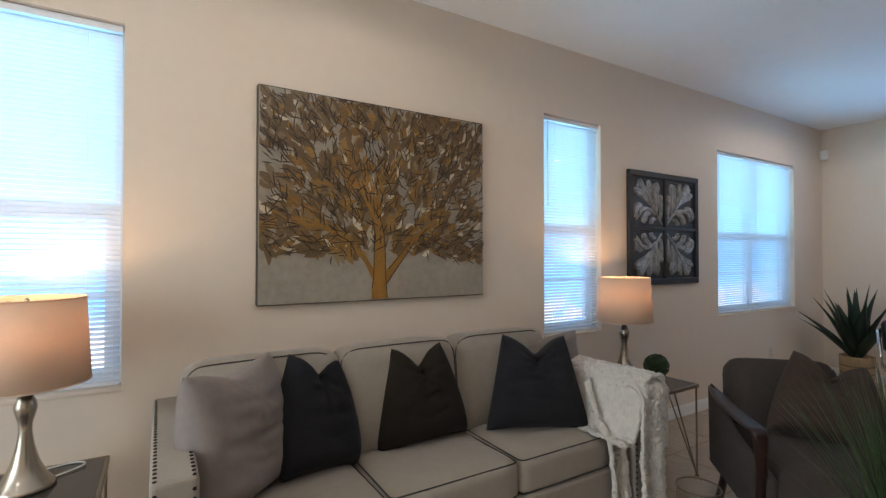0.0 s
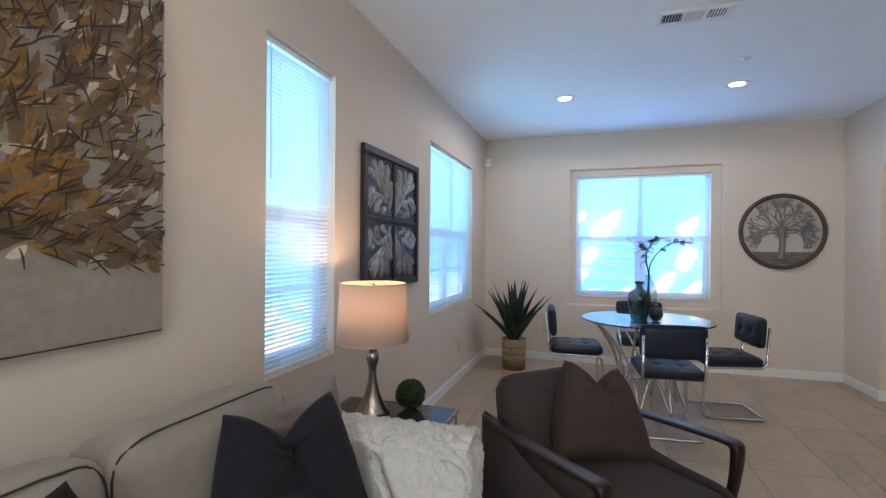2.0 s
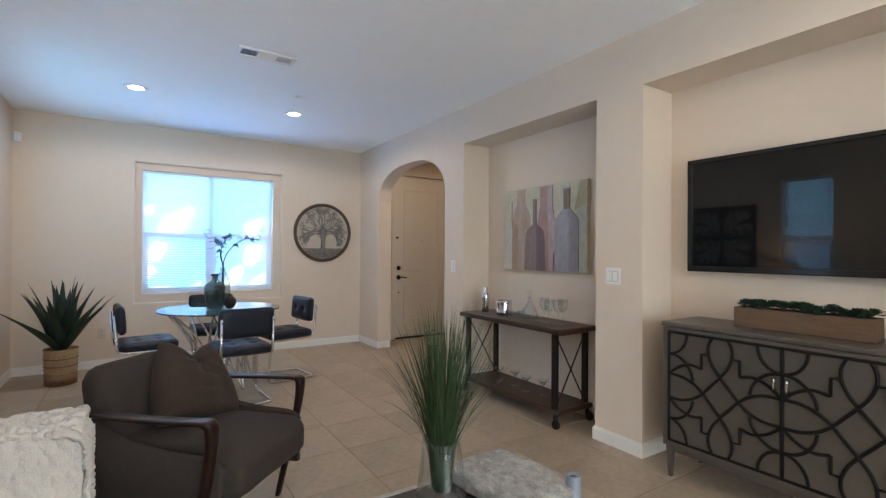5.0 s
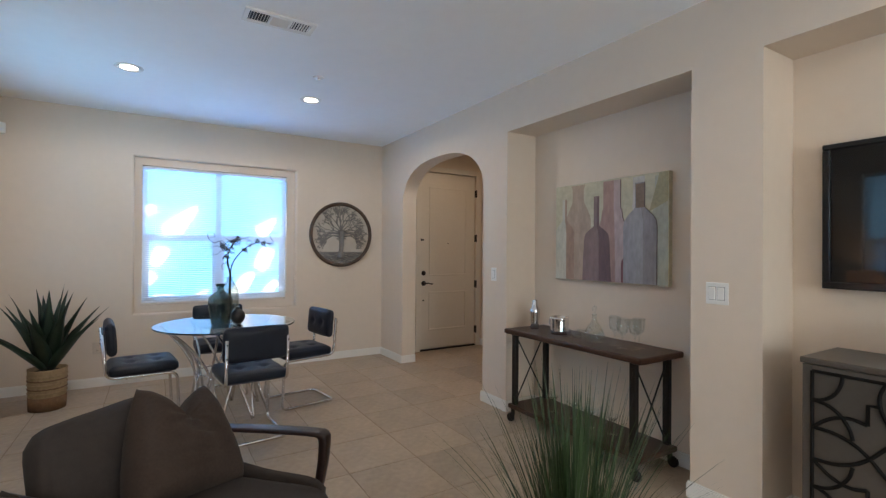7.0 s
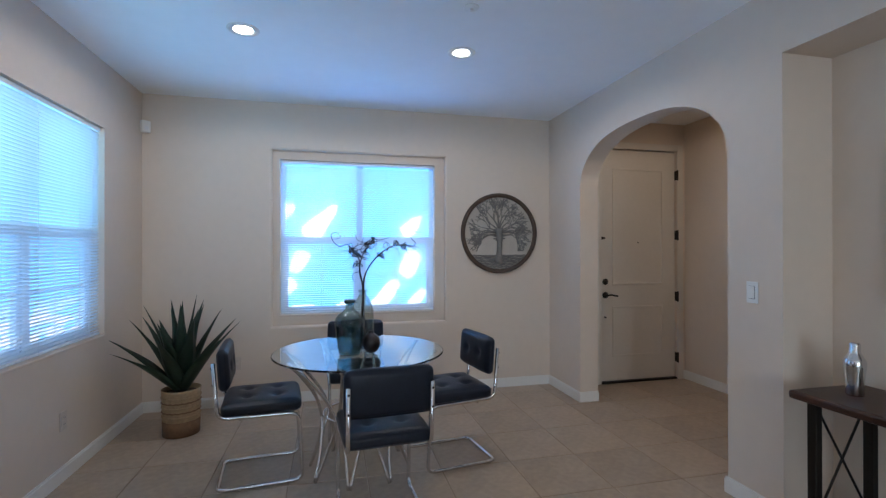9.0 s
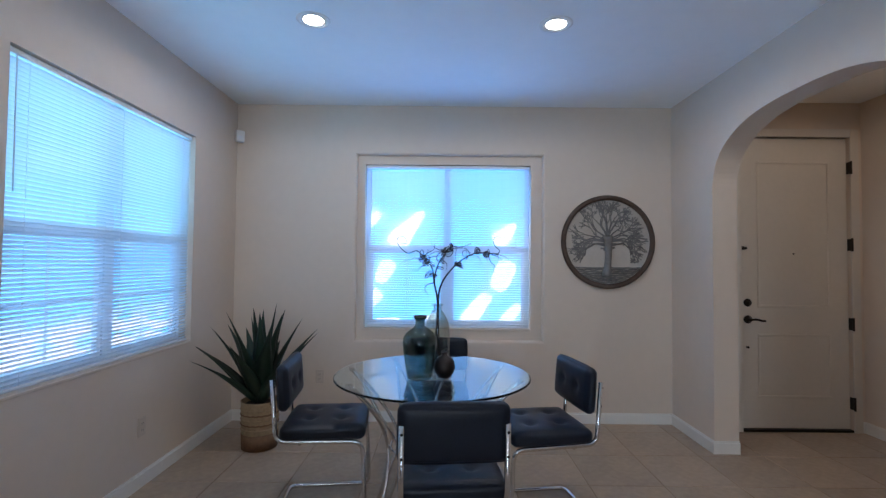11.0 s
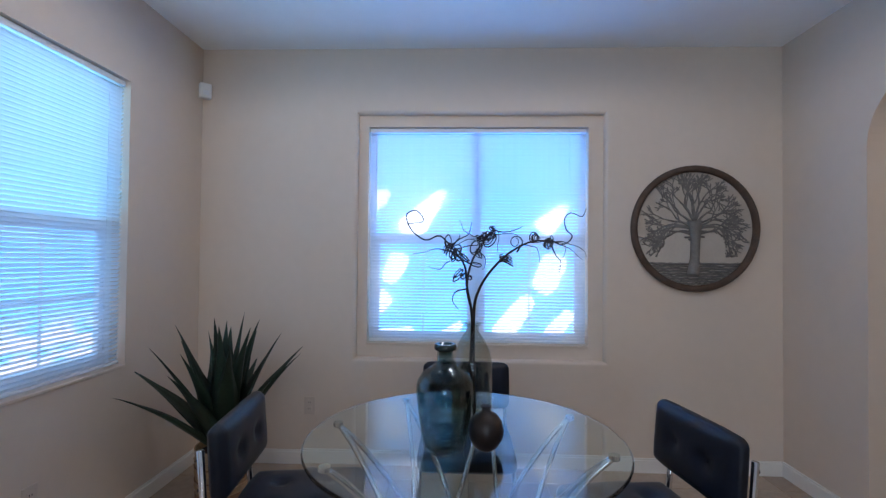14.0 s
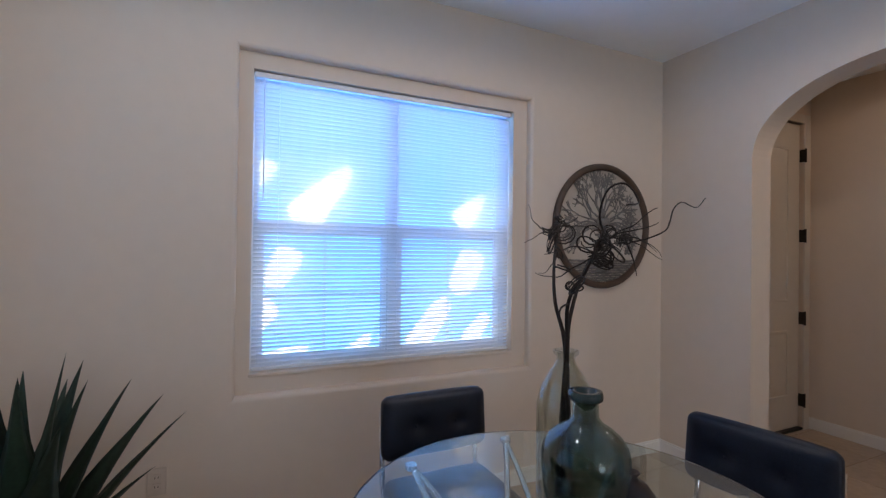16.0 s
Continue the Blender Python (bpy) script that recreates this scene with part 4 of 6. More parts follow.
def armchair():
    c = thing("armchair", pose(3.13, 1.50, 0, 0, 0, -45), "charcoal upholstered lounge armchair with dark mahogany arms", "armchair")
    part("seat_cushion", move(soft_box(0.57, 0.72, 0.19, 0.02, 14, 0.06, seed=31), pose(0, -0.06, 0.265)), ARMCHAIR, c, smooth=True)
    part("backrest", move(soft_box(0.50, 0.54, 0.15, 0.025, 14, 0.06, seed=32), pose(0, 0.315, 0.495, 78, 0, 0) @ pose(0, 0, -0.075)), ARMCHAIR, c, smooth=True)
    part("frame_rail", box(-0.30, 0.30, -0.30, 0.32, 0.20, 0.275, 0.02), ARMCHAIR, c)
    for sx in (-1, 1):
        # upholstered side panel, dipping towards the front
        bm = bmesh.new()
        prof = curve_points([(0.40, 0.62), (0.30, 0.60), (0.12, 0.515), (-0.10, 0.475), (-0.30, 0.465), (-0.36, 0.44)], 20)
        ring = []
        for p in prof:
            ring.append([bm.verts.new((sx * x, p.x, z)) for x, z in ((0.285, 0.20), (0.315, 0.20), (0.32, p.y - 0.02), (0.302, p.y), (0.285, p.y - 0.02))])
        for a, b in zip(ring, ring[1:]):
            for k in range(5):
                bm.faces.new((a[k], a[(k + 1) % 5], b[(k + 1) % 5], b[k]))
        bm.faces.new(ring[0])
        bm.faces.new(ring[-1])
        part("side_panel", bm, ARMCHAIR, c, smooth=True)
        # flat wooden arm that bends down into the front leg
        bm = bmesh.new()
        line = curve_points([(0.30, 0.40, 0.597), (0.322, 0.22, 0.602), (0.345, 0.0, 0.611), (0.350, -0.2, 0.619), (0.348, -0.295, 0.622), (0.346, -0.332, 0.617), (0.343, -0.342, 0.59), (0.338, -0.336, 0.50), (0.332, -0.315, 0.38), (0.325, -0.285, 0.24), (0.318, -0.255, 0.10), (0.312, -0.235, 0.0)], 56)
        rings = []
        for i, p in enumerate(line):
            a, b = line[max(0, i - 1)], line[min(len(line) - 1, i + 1)]
            d = (b - a).normalized()
            s = i / 56
            wide = 0.034 if s < 0.42 else 0.034 - 0.016 * min(1, (s - 0.42) / 0.25)
            wide *= 0.55 + 0.45 * min(1, s / 0.12)
            deep = 0.0095 + (0.0095 * min(1, max(0, s - 0.40) / 0.1)) - 0.007 * max(0, s - 0.6) / 0.4
            up = Vector((1, 0, 0)).cross(d).normalized()
            rr = []
            for k in range(10):
                t = 2 * math.pi * k / 10
                cx = math.copysign(abs(math.cos(t)) ** 0.45, math.cos(t)) * wide
                cy = math.copysign(abs(math.sin(t)) ** 0.45, math.sin(t)) * deep
                rr.append(bm.verts.new(Vector((sx * (p.x + cx), p.y, p.z)) + up * cy))
            rings.append(rr)
        for a, b in zip(rings, rings[1:]):
            for k in range(10):
                bm.faces.new((a[k], a[(k + 1) % 10], b[(k + 1) % 10], b[k]))
        bm.faces.new(rings[0])
        bm.faces.new(rings[-1])
        part("arm", bm, MAHOGANY, c, "dark mahogany arm and front leg", True)
        part("rear_leg", rod(curve_points([(sx * 0.27, 0.28, 0.24), (sx * 0.27, 0.33, 0.12), (sx * 0.27, 0.40, 0.0)], 8), 0.02, 10), MAHOGANY, c, "dark mahogany leg", True)
    return c


armchair()
cp = part("throw_pillow", throw_pillow(0.46, 0.43, 0.19, 0.075, 8, 40, 0.36, -0.06), CHAIRPILLOW, None, "mocha throw pillow with a chopped top, in the armchair", True, category="pillow")
cp.matrix_world = pose(3.13, 1.50, 0, 0, 0, -45) @ pose(0.06, 0.04, 0.45, -29, 12, -10)


def coffee_table():
    t = thing("coffee_table", pose(1.70, 0.86, 0), "low dark coffee table with a silver metal edge", "coffee table")
    w, d, z = 0.45, 0.45, 0.42
    part("tabletop", box(-w + 0.02, w - 0.02, -d + 0.02, d - 0.02, z - 0.022, z - 0.003, 0.002), ENDTOP, t, "dark smoked top")
    bm = bmesh.new()
    for a, b, c, e in ((-w, w, -d, -d + 0.02), (-w, w, d - 0.02, d), (-w, -w + 0.02, -d + 0.02, d - 0.02), (w - 0.02, w, -d + 0.02, d - 0.02)):
        box(a, b, c, e, z - 0.04, z, 0.003, bm=bm)
    part("edge_frame", bm, SILVEREDGE, t, "worn silver edge")
    for sx in (-1, 1):
        for sy in (-1, 1):
            part("leg", box(sx * (w - 0.02) - 0.015, sx * (w - 0.02) + 0.015, sy * (d - 0.02) - 0.015, sy * (d - 0.02) + 0.015, 0, z - 0.04, 0.003), SILVEREDGE, t)
    return t


SILVEREDGE = mat("worn_silver", (0.5, 0.48, 0.45), 0.3, 0.9, var=0.3, scale=30)
coffee_table()

# grass in a glass vase
v = thing("grass_vase", pose(1.945, 0.875, 0.421), "clear glass vase with tall green ornamental grass in a dark pot", "plant")
part("vase", lathe([(0, 0), (0.084, 0), (0.088, 0.01), (0.082, 0.10), (0.070, 0.20), (0.064, 0.245), (0.061, 0.245), (0.067, 0.20), (0.078, 0.10), (0.083, 0.016), (0, 0.014)], 36), CLEAR, v, "clear glass vase", True)
part("inner_pot", lathe([(0, 0.072), (0.030, 0.072), (0.034, 0.08), (0.050, 0.235), (0.047, 0.235), (0, 0.20)], 24), GREEN, v, "dark green pot", True)
rng = random.Random(5)
bm = bmesh.new()
for i in range(520):
    a = rng.uniform(0, 2 * math.pi)
    r0 = 0.042 * math.sqrt(rng.random())
    spread = abs(rng.gauss(0, 0.10)) + 0.01
    if rng.random() < 0.10:
        spread = rng.uniform(0.15, 0.27)
    ln = rng.uniform(0.34, 0.55) * (1 - 0.7 * max(0, spread - 0.12))
    w = rng.uniform(0.0012, 0.0026)
    b = a + rng.uniform(-0.5, 0.5)
    base = Vector((r0 * math.cos(a), r0 * math.sin(a), 0.17))
    side = Vector((-math.sin(b + rng.uniform(-1, 1)), math.cos(b), 0)).normalized()
    droop = rng.uniform(0.0, 0.05) + 0.25 * max(0, spread - 0.12)
    prev = None
    for k in range(7):
        s = k / 6
        p = base + Vector((math.cos(b) * spread * s ** 1.4, math.sin(b) * spread * s ** 1.4, ln * s - droop * s ** 3))
        ww = w * (1 - s) ** 0.6 + 0.0002
        cur = [bm.verts.new(p - side * ww), bm.verts.new(p + side * ww)]
        if prev:
            bm.faces.new((prev[0], prev[1], cur[1], cur[0]))
        prev = cur
part("grass", bm, GRASS, v, "tall thin green blades", kind="stuff")

# folded grey textured throw on the coffee table
bm = soft_box(0.42, 0.30, 0.06, 0.006, 44, 0.02)
for q in bm.verts:
    c = q.co.copy()
    near = noise.voronoi(Vector((c.x * 22, c.y * 38, c.z * 20)))[0]
    q.co.z += 0.016 * min(0.6, near[1] - near[0]) * (1 if c.z > 0.03 else 0) + 0.006 * noise.noise(c * 25)
    q.co += 0.005 * Vector(noise.noise_vector(c * 30))
GREYTHROW = mat("grey_textured_throw", (0.29, 0.275, 0.26), 0.95, var=0.6, scale=26, bump=0.8, bscale=70, bdist=0.008, sheen=0.2)
ob = part("folded_throw", bm, GREYTHROW, None, "folded grey textured throw on the coffee table", True, category="blanket")
ob.matrix_world = pose(1.925, 0.585, 0.421, 0, 0, 4)
g = thing("candle_holder", pose(1.74, 0.455, 0.421), "small pale blue grey ceramic candle holder", "candle holder")
part("body", lathe([(0, 0), (0.03, 0), (0.032, 0.004), (0.028, 0.012), (0.0255, 0.095), (0.024, 0.10), (0.018, 0.10), (0.017, 0.08), (0, 0.08)], 28), mat("blue_grey_ceramic", (0.20, 0.23, 0.28), 0.35, var=0.08, scale=20), g, smooth=True)
part("wick_cup", lathe([(0, 0.081), (0.012, 0.081), (0.012, 0.092), (0, 0.093)], 14), BLACKMETAL, g)


# ---- wall art on the sofa wall ----
def tree_lines(rng, start, angle, length, width, depth, out, spread=28, shrink=0.78, wander=0.35):
    """A branching tree in a plane: lists of (x, z) with widths."""
    pts, w = [Vector(start)], [width]
    a = angle
    for i in range(5):
        a += rng.uniform(-wander, wander) * 0.35
        pts.append(pts[-1] + Vector((math.cos(a), math.sin(a))) * length / 5)
        w.append(width * (1 - 0.09 * (i + 1)))
    out.append((pts, w))
    if depth:
        for k in range(2 if rng.random() < 0.6 else 3):
            b = a + radians(rng.uniform(-spread, spread) * 1.25)
            tree_lines(rng, pts[-1 - (k % 2)], b, length * shrink * rng.uniform(0.75, 1.1), width * 0.58, depth - 1, out, spread, shrink, wander)
    return out


def ribbon(bm, pts, widths, y0, w, h):
    """A flat stroke in the xz plane at depth y0, kept on a canvas of w by h."""
    prev = None
    for i, p in enumerate(pts):
        a, b = pts[max(0, i - 1)], pts[min(len(pts) - 1, i + 1)]
        d = (b - a)
        d = d.normalized() if d.length else Vector((1, 0))
        s = Vector((-d.y, d.x)) * widths[i]
        cur = [bm.verts.new((min(w - 0.003, max(0.003, p.x + g * s.x)), y0, min(h - 0.003, max(0.003, p.y + g * s.y)))) for g in (-1, 1)]
        if prev:
            bm.faces.new((prev[0], prev[1], cur[1], cur[0]))
        prev = cur


def tree_canvas():
    x0, x1, z0, z1 = 0.982, 2.246, 1.092, 2.107
    w, h = (x1 - x0), (z1 - z0)
    t = thing("tree_painting", pose(x0, YA, z0), "large unframed canvas painting of a golden tree on grey", "painting")
    part("canvas", box(0, w, -0.036, -0.002, 0, h, 0.003), mat("grey_canvas_paint", (0.275, 0.235, 0.185), 0.6, var=0.22, scale=3, bump=0.3, bscale=300), t)
    part("canvas_edge", merge(merge(box(-0.004, -0.0005, -0.035, -0.003, 0, h), box(0, w, -0.035, -0.003, -0.004, -0.0005)), box(0, w, -0.035, -0.003, h + 0.0005, h + 0.003)), mat("dark_canvas_edge", (0.07, 0.05, 0.033), 0.7), t)
    rng = random.Random(12)
    fork = Vector((w * 0.465, h * 0.16))
    tones = [("smoky_brown_paint", (0.125, 0.074, 0.032)), ("silver_paint", (0.47, 0.385, 0.27)), ("olive_gold_paint", (0.25, 0.130, 0.029)), ("warm_grey_paint", (0.18, 0.122, 0.064))]
    beds = [bmesh.new() for _ in tones]

    def crown(rng):
        while True:
            x, z = rng.uniform(0.02, w - 0.02), rng.uniform(0.20 * h, h - 0.01)
            a = (x - fork.x) / (w * 0.56)
            if z > h * (0.20 + 0.03 * math.sin(9 * x) + 0.07 * max(0, 1 - 2.2 * abs(a))):
                return Vector((x, z))
    # smoky underlayer, then leaves, each a pointed blade that follows the branches outwards
    for i in range(1500):
        p = crown(rng)
        if noise.noise(Vector((p.x * 7, p.y * 7, 4.2))) > 0.26 and p.y > 0.3 * h:
            continue
        d = p - fork
        d.y *= 0.85
        a = math.atan2(d.y, d.x) + rng.gauss(0, 0.55)
        ln, wd = rng.uniform(0.04, 0.115), rng.uniform(0.008, 0.022)
        k = rng.choices((0, 1, 2, 3), (0.40, 0.07, 0.40, 0.13))[0]
        if k == 2:
            k = 2 if d.length < rng.uniform(0.25, 0.95) else 0
        if k == 1:
            wd *= 0.65
        dep = -0.0372 - 0.0000011 * i
        pts, ws = [], []
        for j in range(6):
            s = j / 5
            q = p + Vector((math.cos(a), math.sin(a))) * ln * (s - 0.5) + Vector((-math.sin(a), math.cos(a))) * 0.12 * ln * math.sin(math.pi * s) * (1 if i % 2 else -1)
            q.x, q.y = min(w - 0.004, max(0.004, q.x)), min(h - 0.004, max(0.004, q.y))
            pts.append(q)
            ws.append(wd * math.sin(math.pi * s) ** 0.8 + 0.0004)
        ribbon(beds[k], pts, ws, dep, w, h)
    for (nm, col), b in zip(tones, beds):
        part("leaf_paint", b, mat(nm, col, 0.5, var=0.35, scale=16, bump=0.25, bscale=90, island=0.5), t, kind="stuff")
    gold = bmesh.new()
    lift = 0.0
    strokes = [([Vector((w * 0.472, 0.004)), Vector((w * 0.470, h * 0.06)), Vector((w * 0.472, h * 0.12)), Vector((w * 0.472, h * 0.24)), Vector((w * 0.469, h * 0.36)), Vector((w * 0.459, h * 0.52))], [0.044, 0.040, 0.034, 0.031, 0.026, 0.012]),
               ([Vector((w * 0.484, h * 0.085)), Vector((w * 0.529, h * 0.155)), Vector((w * 0.569, h * 0.215)), Vector((w * 0.624, h * 0.30)), Vector((w * 0.714, h * 0.40))], [0.026, 0.022, 0.019, 0.015, 0.008]),
               ([Vector((w * 0.459, h * 0.10)), Vector((w * 0.414, h * 0.20)), Vector((w * 0.344, h * 0.29)), Vector((w * 0.224, h * 0.37))], [0.016, 0.013, 0.011, 0.006])]
    lines = []
    for ang, ln in ((95, 0.17), (70, 0.16), (120, 0.17), (45, 0.17), (145, 0.17), (25, 0.15), (160, 0.15)):
        tree_lines(rng, (w * 0.460, h * 0.40) if 60 < ang < 130 else (w * (0.58 if ang < 90 else 0.35), h * 0.29), radians(ang), ln, 0.011, 3, lines)
    for pts, ws in strokes + [l for l in lines if l[1][0] > 0.003]:
        pts = [Vector((min(w - 0.006, max(0.006, p.x)), min(h - 0.006, max(0.004, p.y)))) for p in pts]
        lift += 0.00004
        ribbon(gold, pts, ws, -0.0391 - lift, w, h)
    part("branch_paint", gold, mat("golden_brown_paint", (0.27, 0.130, 0.024), 0.45, var=0.3, scale=14, bump=0.3, bscale=80), t, kind="stuff")
    dark = bmesh.new()
    for i in range(820):
        p = crown(rng)
        d = p - fork
        a = math.atan2(d.y, d.x) + rng.gauss(0, 0.6)
        ln = rng.uniform(0.03, 0.085)
        c = rng.uniform(-0.35, 0.35)
        pts = []
        for j in range(6):
            s = j / 5
            q = p + Vector((math.cos(a + c * s), math.sin(a + c * s))) * ln * s
            pts.append(Vector((min(w - 0.005, max(0.005, q.x)), min(h - 0.005, max(0.005, q.y)))))
        ribbon(dark, pts, [0.0034 * (1 - 0.6 * abs(2 * j / 5 - 1)) for j in range(6)], -0.0450 - 0.000002 * i, w, h)
    for stroke_line, count in ((strokes[0], 5), (strokes[1], 4)):
        for sx in (-1, 1):
            ribbon(dark, [p + Vector((sx * wd, 0)) for p, wd in zip(*stroke_line)][(1 if sx < 0 else 0):count], [0.0022] * (count - (sx < 0)), -0.0449, w, h)
    part("outline_paint", dark, mat("dark_umber_paint", (0.038, 0.021, 0.010), 0.55, var=0.2, scale=30), t, kind="stuff")
    return t


tree_canvas()


def tin_panel():
    x0, x1, z0, z1 = 3.60, 4.50, 1.095, 1.975
    w, h = x1 - x0, z1 - z0
    t = thing("pressed_metal_panel", pose(x0, YA, z0), "square wall decor of four embossed metal leaf panels, dark frame", "wall decor")
    part("backing", box(0.01, w - 0.01, -0.014, -0.002, 0.01, h - 0.01), TINDARK, t)
    f = 0.045
    for a, b, c, d in ((0, w, 0, f), (0, w, h - f, h), (0, f, f, h - f), (w - f, w, f, h - f)):
        part("frame_bar", box(a, b, -0.036, -0.003, c, d, 0.006), BLACKWOOD, t)
    part("cross_bar", box(w / 2 - 0.012, w / 2 + 0.012, -0.032, -0.004, f, h - f, 0.005), BLACKWOOD, t)
    part("cross_bar", box(f, w / 2 - 0.012, -0.032, -0.004, h / 2 - 0.012, h / 2 + 0.012, 0.005), BLACKWOOD, t)
    part("cross_bar", box(w / 2 + 0.012, w - f, -0.032, -0.004, h / 2 - 0.012, h / 2 + 0.012, 0.005), BLACKWOOD, t)
    cw, ch = w / 2 - 0.012 - f, h / 2 - 0.012 - f
    for sx in (-1, 1):
        for sz in (-1, 1):
            ox, oz = w / 2 + sx * 0.012, h / 2 + sz * 0.012
            bm = bmesh.new()
            # lobes of an acanthus leaf that curl from the centre to the outer corner: path in the quarter, half width
            for path, wd in (([(0.04, 0.05), (0.22, 0.24), (0.36, 0.42), (0.52, 0.62), (0.70, 0.78)], 0.040),
                             ([(0.42, 0.46), (0.56, 0.66), (0.74, 0.84), (0.82, 0.90)], 0.105),
                             ([(0.46, 0.50), (0.66, 0.62), (0.84, 0.70), (0.90, 0.66)], 0.085),
                             ([(0.36, 0.44), (0.44, 0.66), (0.46, 0.86), (0.42, 0.92)], 0.085),
                             ([(0.24, 0.28), (0.24, 0.50), (0.25, 0.76), (0.20, 0.93)], 0.100),
                             ([(0.10, 0.16), (0.08, 0.34), (0.10, 0.56), (0.08, 0.68)], 0.060),
                             ([(0.22, 0.24), (0.42, 0.34), (0.62, 0.36), (0.78, 0.28), (0.86, 0.12)], 0.050),
                             ([(0.66, 0.40), (0.80, 0.42), (0.90, 0.32), (0.93, 0.16)], 0.085),
                             ([(0.40, 0.30), (0.54, 0.26), (0.62, 0.16), (0.60, 0.07)], 0.080),
                             ([(0.24, 0.16), (0.34, 0.16), (0.40, 0.10), (0.40, 0.04)], 0.055)):
                line = curve_points([(a, b, 0) for a, b in path], 14)
                rows = []
                for i, p in enumerate(line):
                    s = i / (len(line) - 1)
                    d = (line[min(len(line) - 1, i + 1)] - line[max(0, i - 1)]).normalized()
                    wide = wd * 1.18 * (0.34 + 0.66 * s ** 0.8) * (1 - max(0, (s - 0.72) / 0.28) ** 2.2) + 0.004
                    row = []
                    for j in range(9):
                        q = j / 4 - 1
                        hgt = 0.024 * (0.55 + 0.45 * s) * max(0, 1 - q * q) ** 0.55 - 0.011 * math.exp(-(q / 0.2) ** 2) * (wd > 0.045)
                        hgt *= min(1, 0.25 + 3 * s, 0.2 + 5 * (1 - s))
                        X = min(0.97, max(0.02, p.x - d.y * q * wide)) * cw
                        Z = min(0.97, max(0.02, p.y + d.x * q * wide)) * ch
                        row.append(bm.verts.new((ox + sx * X, -0.0145 - max(0, hgt), oz + sz * Z)))
                    rows.append(row)
                for a1, b1 in zip(rows, rows[1:]):
                    for j in range(8):
                        bm.faces.new((a1[j], a1[j + 1], b1[j + 1], b1[j]))
            part("embossed_leaf", bm, TIN, t, "silver embossed leaf", True)
            bead = bmesh.new()
            m = 0.02
            rod(rounded([(ox + sx * m, -0.016, oz + sz * m), (ox + sx * (cw - m), -0.016, oz + sz * m), (ox + sx * (cw - m), -0.016, oz + sz * (ch - m)), (ox + sx * m, -0.016, oz + sz * (ch - m)), (ox + sx * m, -0.016, oz + sz * (m + 0.01))], 0.05), 0.005, 6, bead)
            part("bead", bead, TINDARK, t)
    return t


TIN = mat("antique_tin", (0.27, 0.26, 0.245), 0.38, 0.65, var=0.75, scale=22, bump=0.5, bscale=70, bdist=0.004)
TINDARK = mat("dark_tin", (0.035, 0.035, 0.036), 0.5, 0.3, var=0.35, scale=16)
BLACKWOOD = mat("black_painted_wood", (0.009, 0.008, 0.008), 0.55, var=0.3, scale=20)
tin_panel()


# ---- dining area ----
def dining_chair():
    c = thing("dining_chair", pose(0, 0, 0), "navy tufted leather cantilever chair on a chrome tube frame", "chair", "chairs round the glass table")
    w = 0.205
    path = [(-w, 0.246, 0.745), (-w, 0.222, 0.425), (-w, -0.225, 0.415), (-w, -0.245, 0.013), (-w, 0.225, 0.013), (w, 0.225, 0.013), (w, -0.245, 0.013), (w, -0.225, 0.415), (w, 0.222, 0.425), (w, 0.246, 0.745)]
    part("frame", rod(rounded(path, 0.055, 6), 0.0115, 10), CHROME, c, "bent chrome tube frame", True)
    part("crossbar", rod([(-w, 0.10, 0.41), (w, 0.10, 0.41)], 0.008, 8), CHROME, c, smooth=True)
    bm = soft_box(0.43, 0.44, 0.075, 0.012, 20, 0.03, 0.002, 3)
    for v in bm.verts:
        if v.co.z > 0.05:
            for tx in (-0.085, 0.085):
                for ty in (-0.085, 0.085):
                    d2 = (v.co.x - tx) ** 2 + (v.co.y - ty) ** 2
                    v.co.z -= 0.022 * math.exp(-d2 / 0.0009)
    s = part("seat", move(bm, pose(0, -0.015, 0.425)), LEATHER, c, smooth=True)
    for tx in (-0.085, 0.085):
        for ty in (-0.085, 0.085):
            part("button", lathe([(0.009, 0), (0.008, 0.004), (0, 0.006)], 10, m=pose(tx, ty - 0.015, 0.489)), LEATHER, s)
    bm = soft_box(0.44, 0.235, 0.055, 0.010, 20, 0.026, 0.002, 5)
    for v in bm.verts:
        if v.co.z > 0.04:
            for tx in (-0.085, 0.085):
                d2 = (v.co.x - tx) ** 2 + v.co.y ** 2
                v.co.z -= 0.02 * math.exp(-d2 / 0.0009)
    m = pose(0, 0.200, 0.698, 86, 0, 0)
    b = part("backrest", move(bm, m @ pose(0, 0, -0.022)), LEATHER, c, smooth=True)
    for tx in (-0.085, 0.085):
        part("button", lathe([(0.009, 0), (0.008, 0.004), (0, 0.006)], 10, m=m @ pose(tx, 0, 0.022)), LEATHER, b)
    for tx in (-w, w):
        for z in (0.62, 0.715):
            part("screw", lathe([(0.006, 0), (0.005, 0.002), (0, 0.003)], 10, m=pose(tx, 0.250 + (z - 0.62) * 0.07, z, -90, 0, 0)), BLACKMETAL, c)
    return c


ch = dining_chair()
copy_thing(ch, pose(5.62, 1.70, 0, 0, 0, 6))
copy_thing(ch, pose(5.575, 0.478, 0, 0, 0, 189))
copy_thing(ch, pose(6.18, 1.075, 0, 0, 0, -90))
ch.matrix_world = pose(4.985, 1.005, 0, 0, 0, 95)


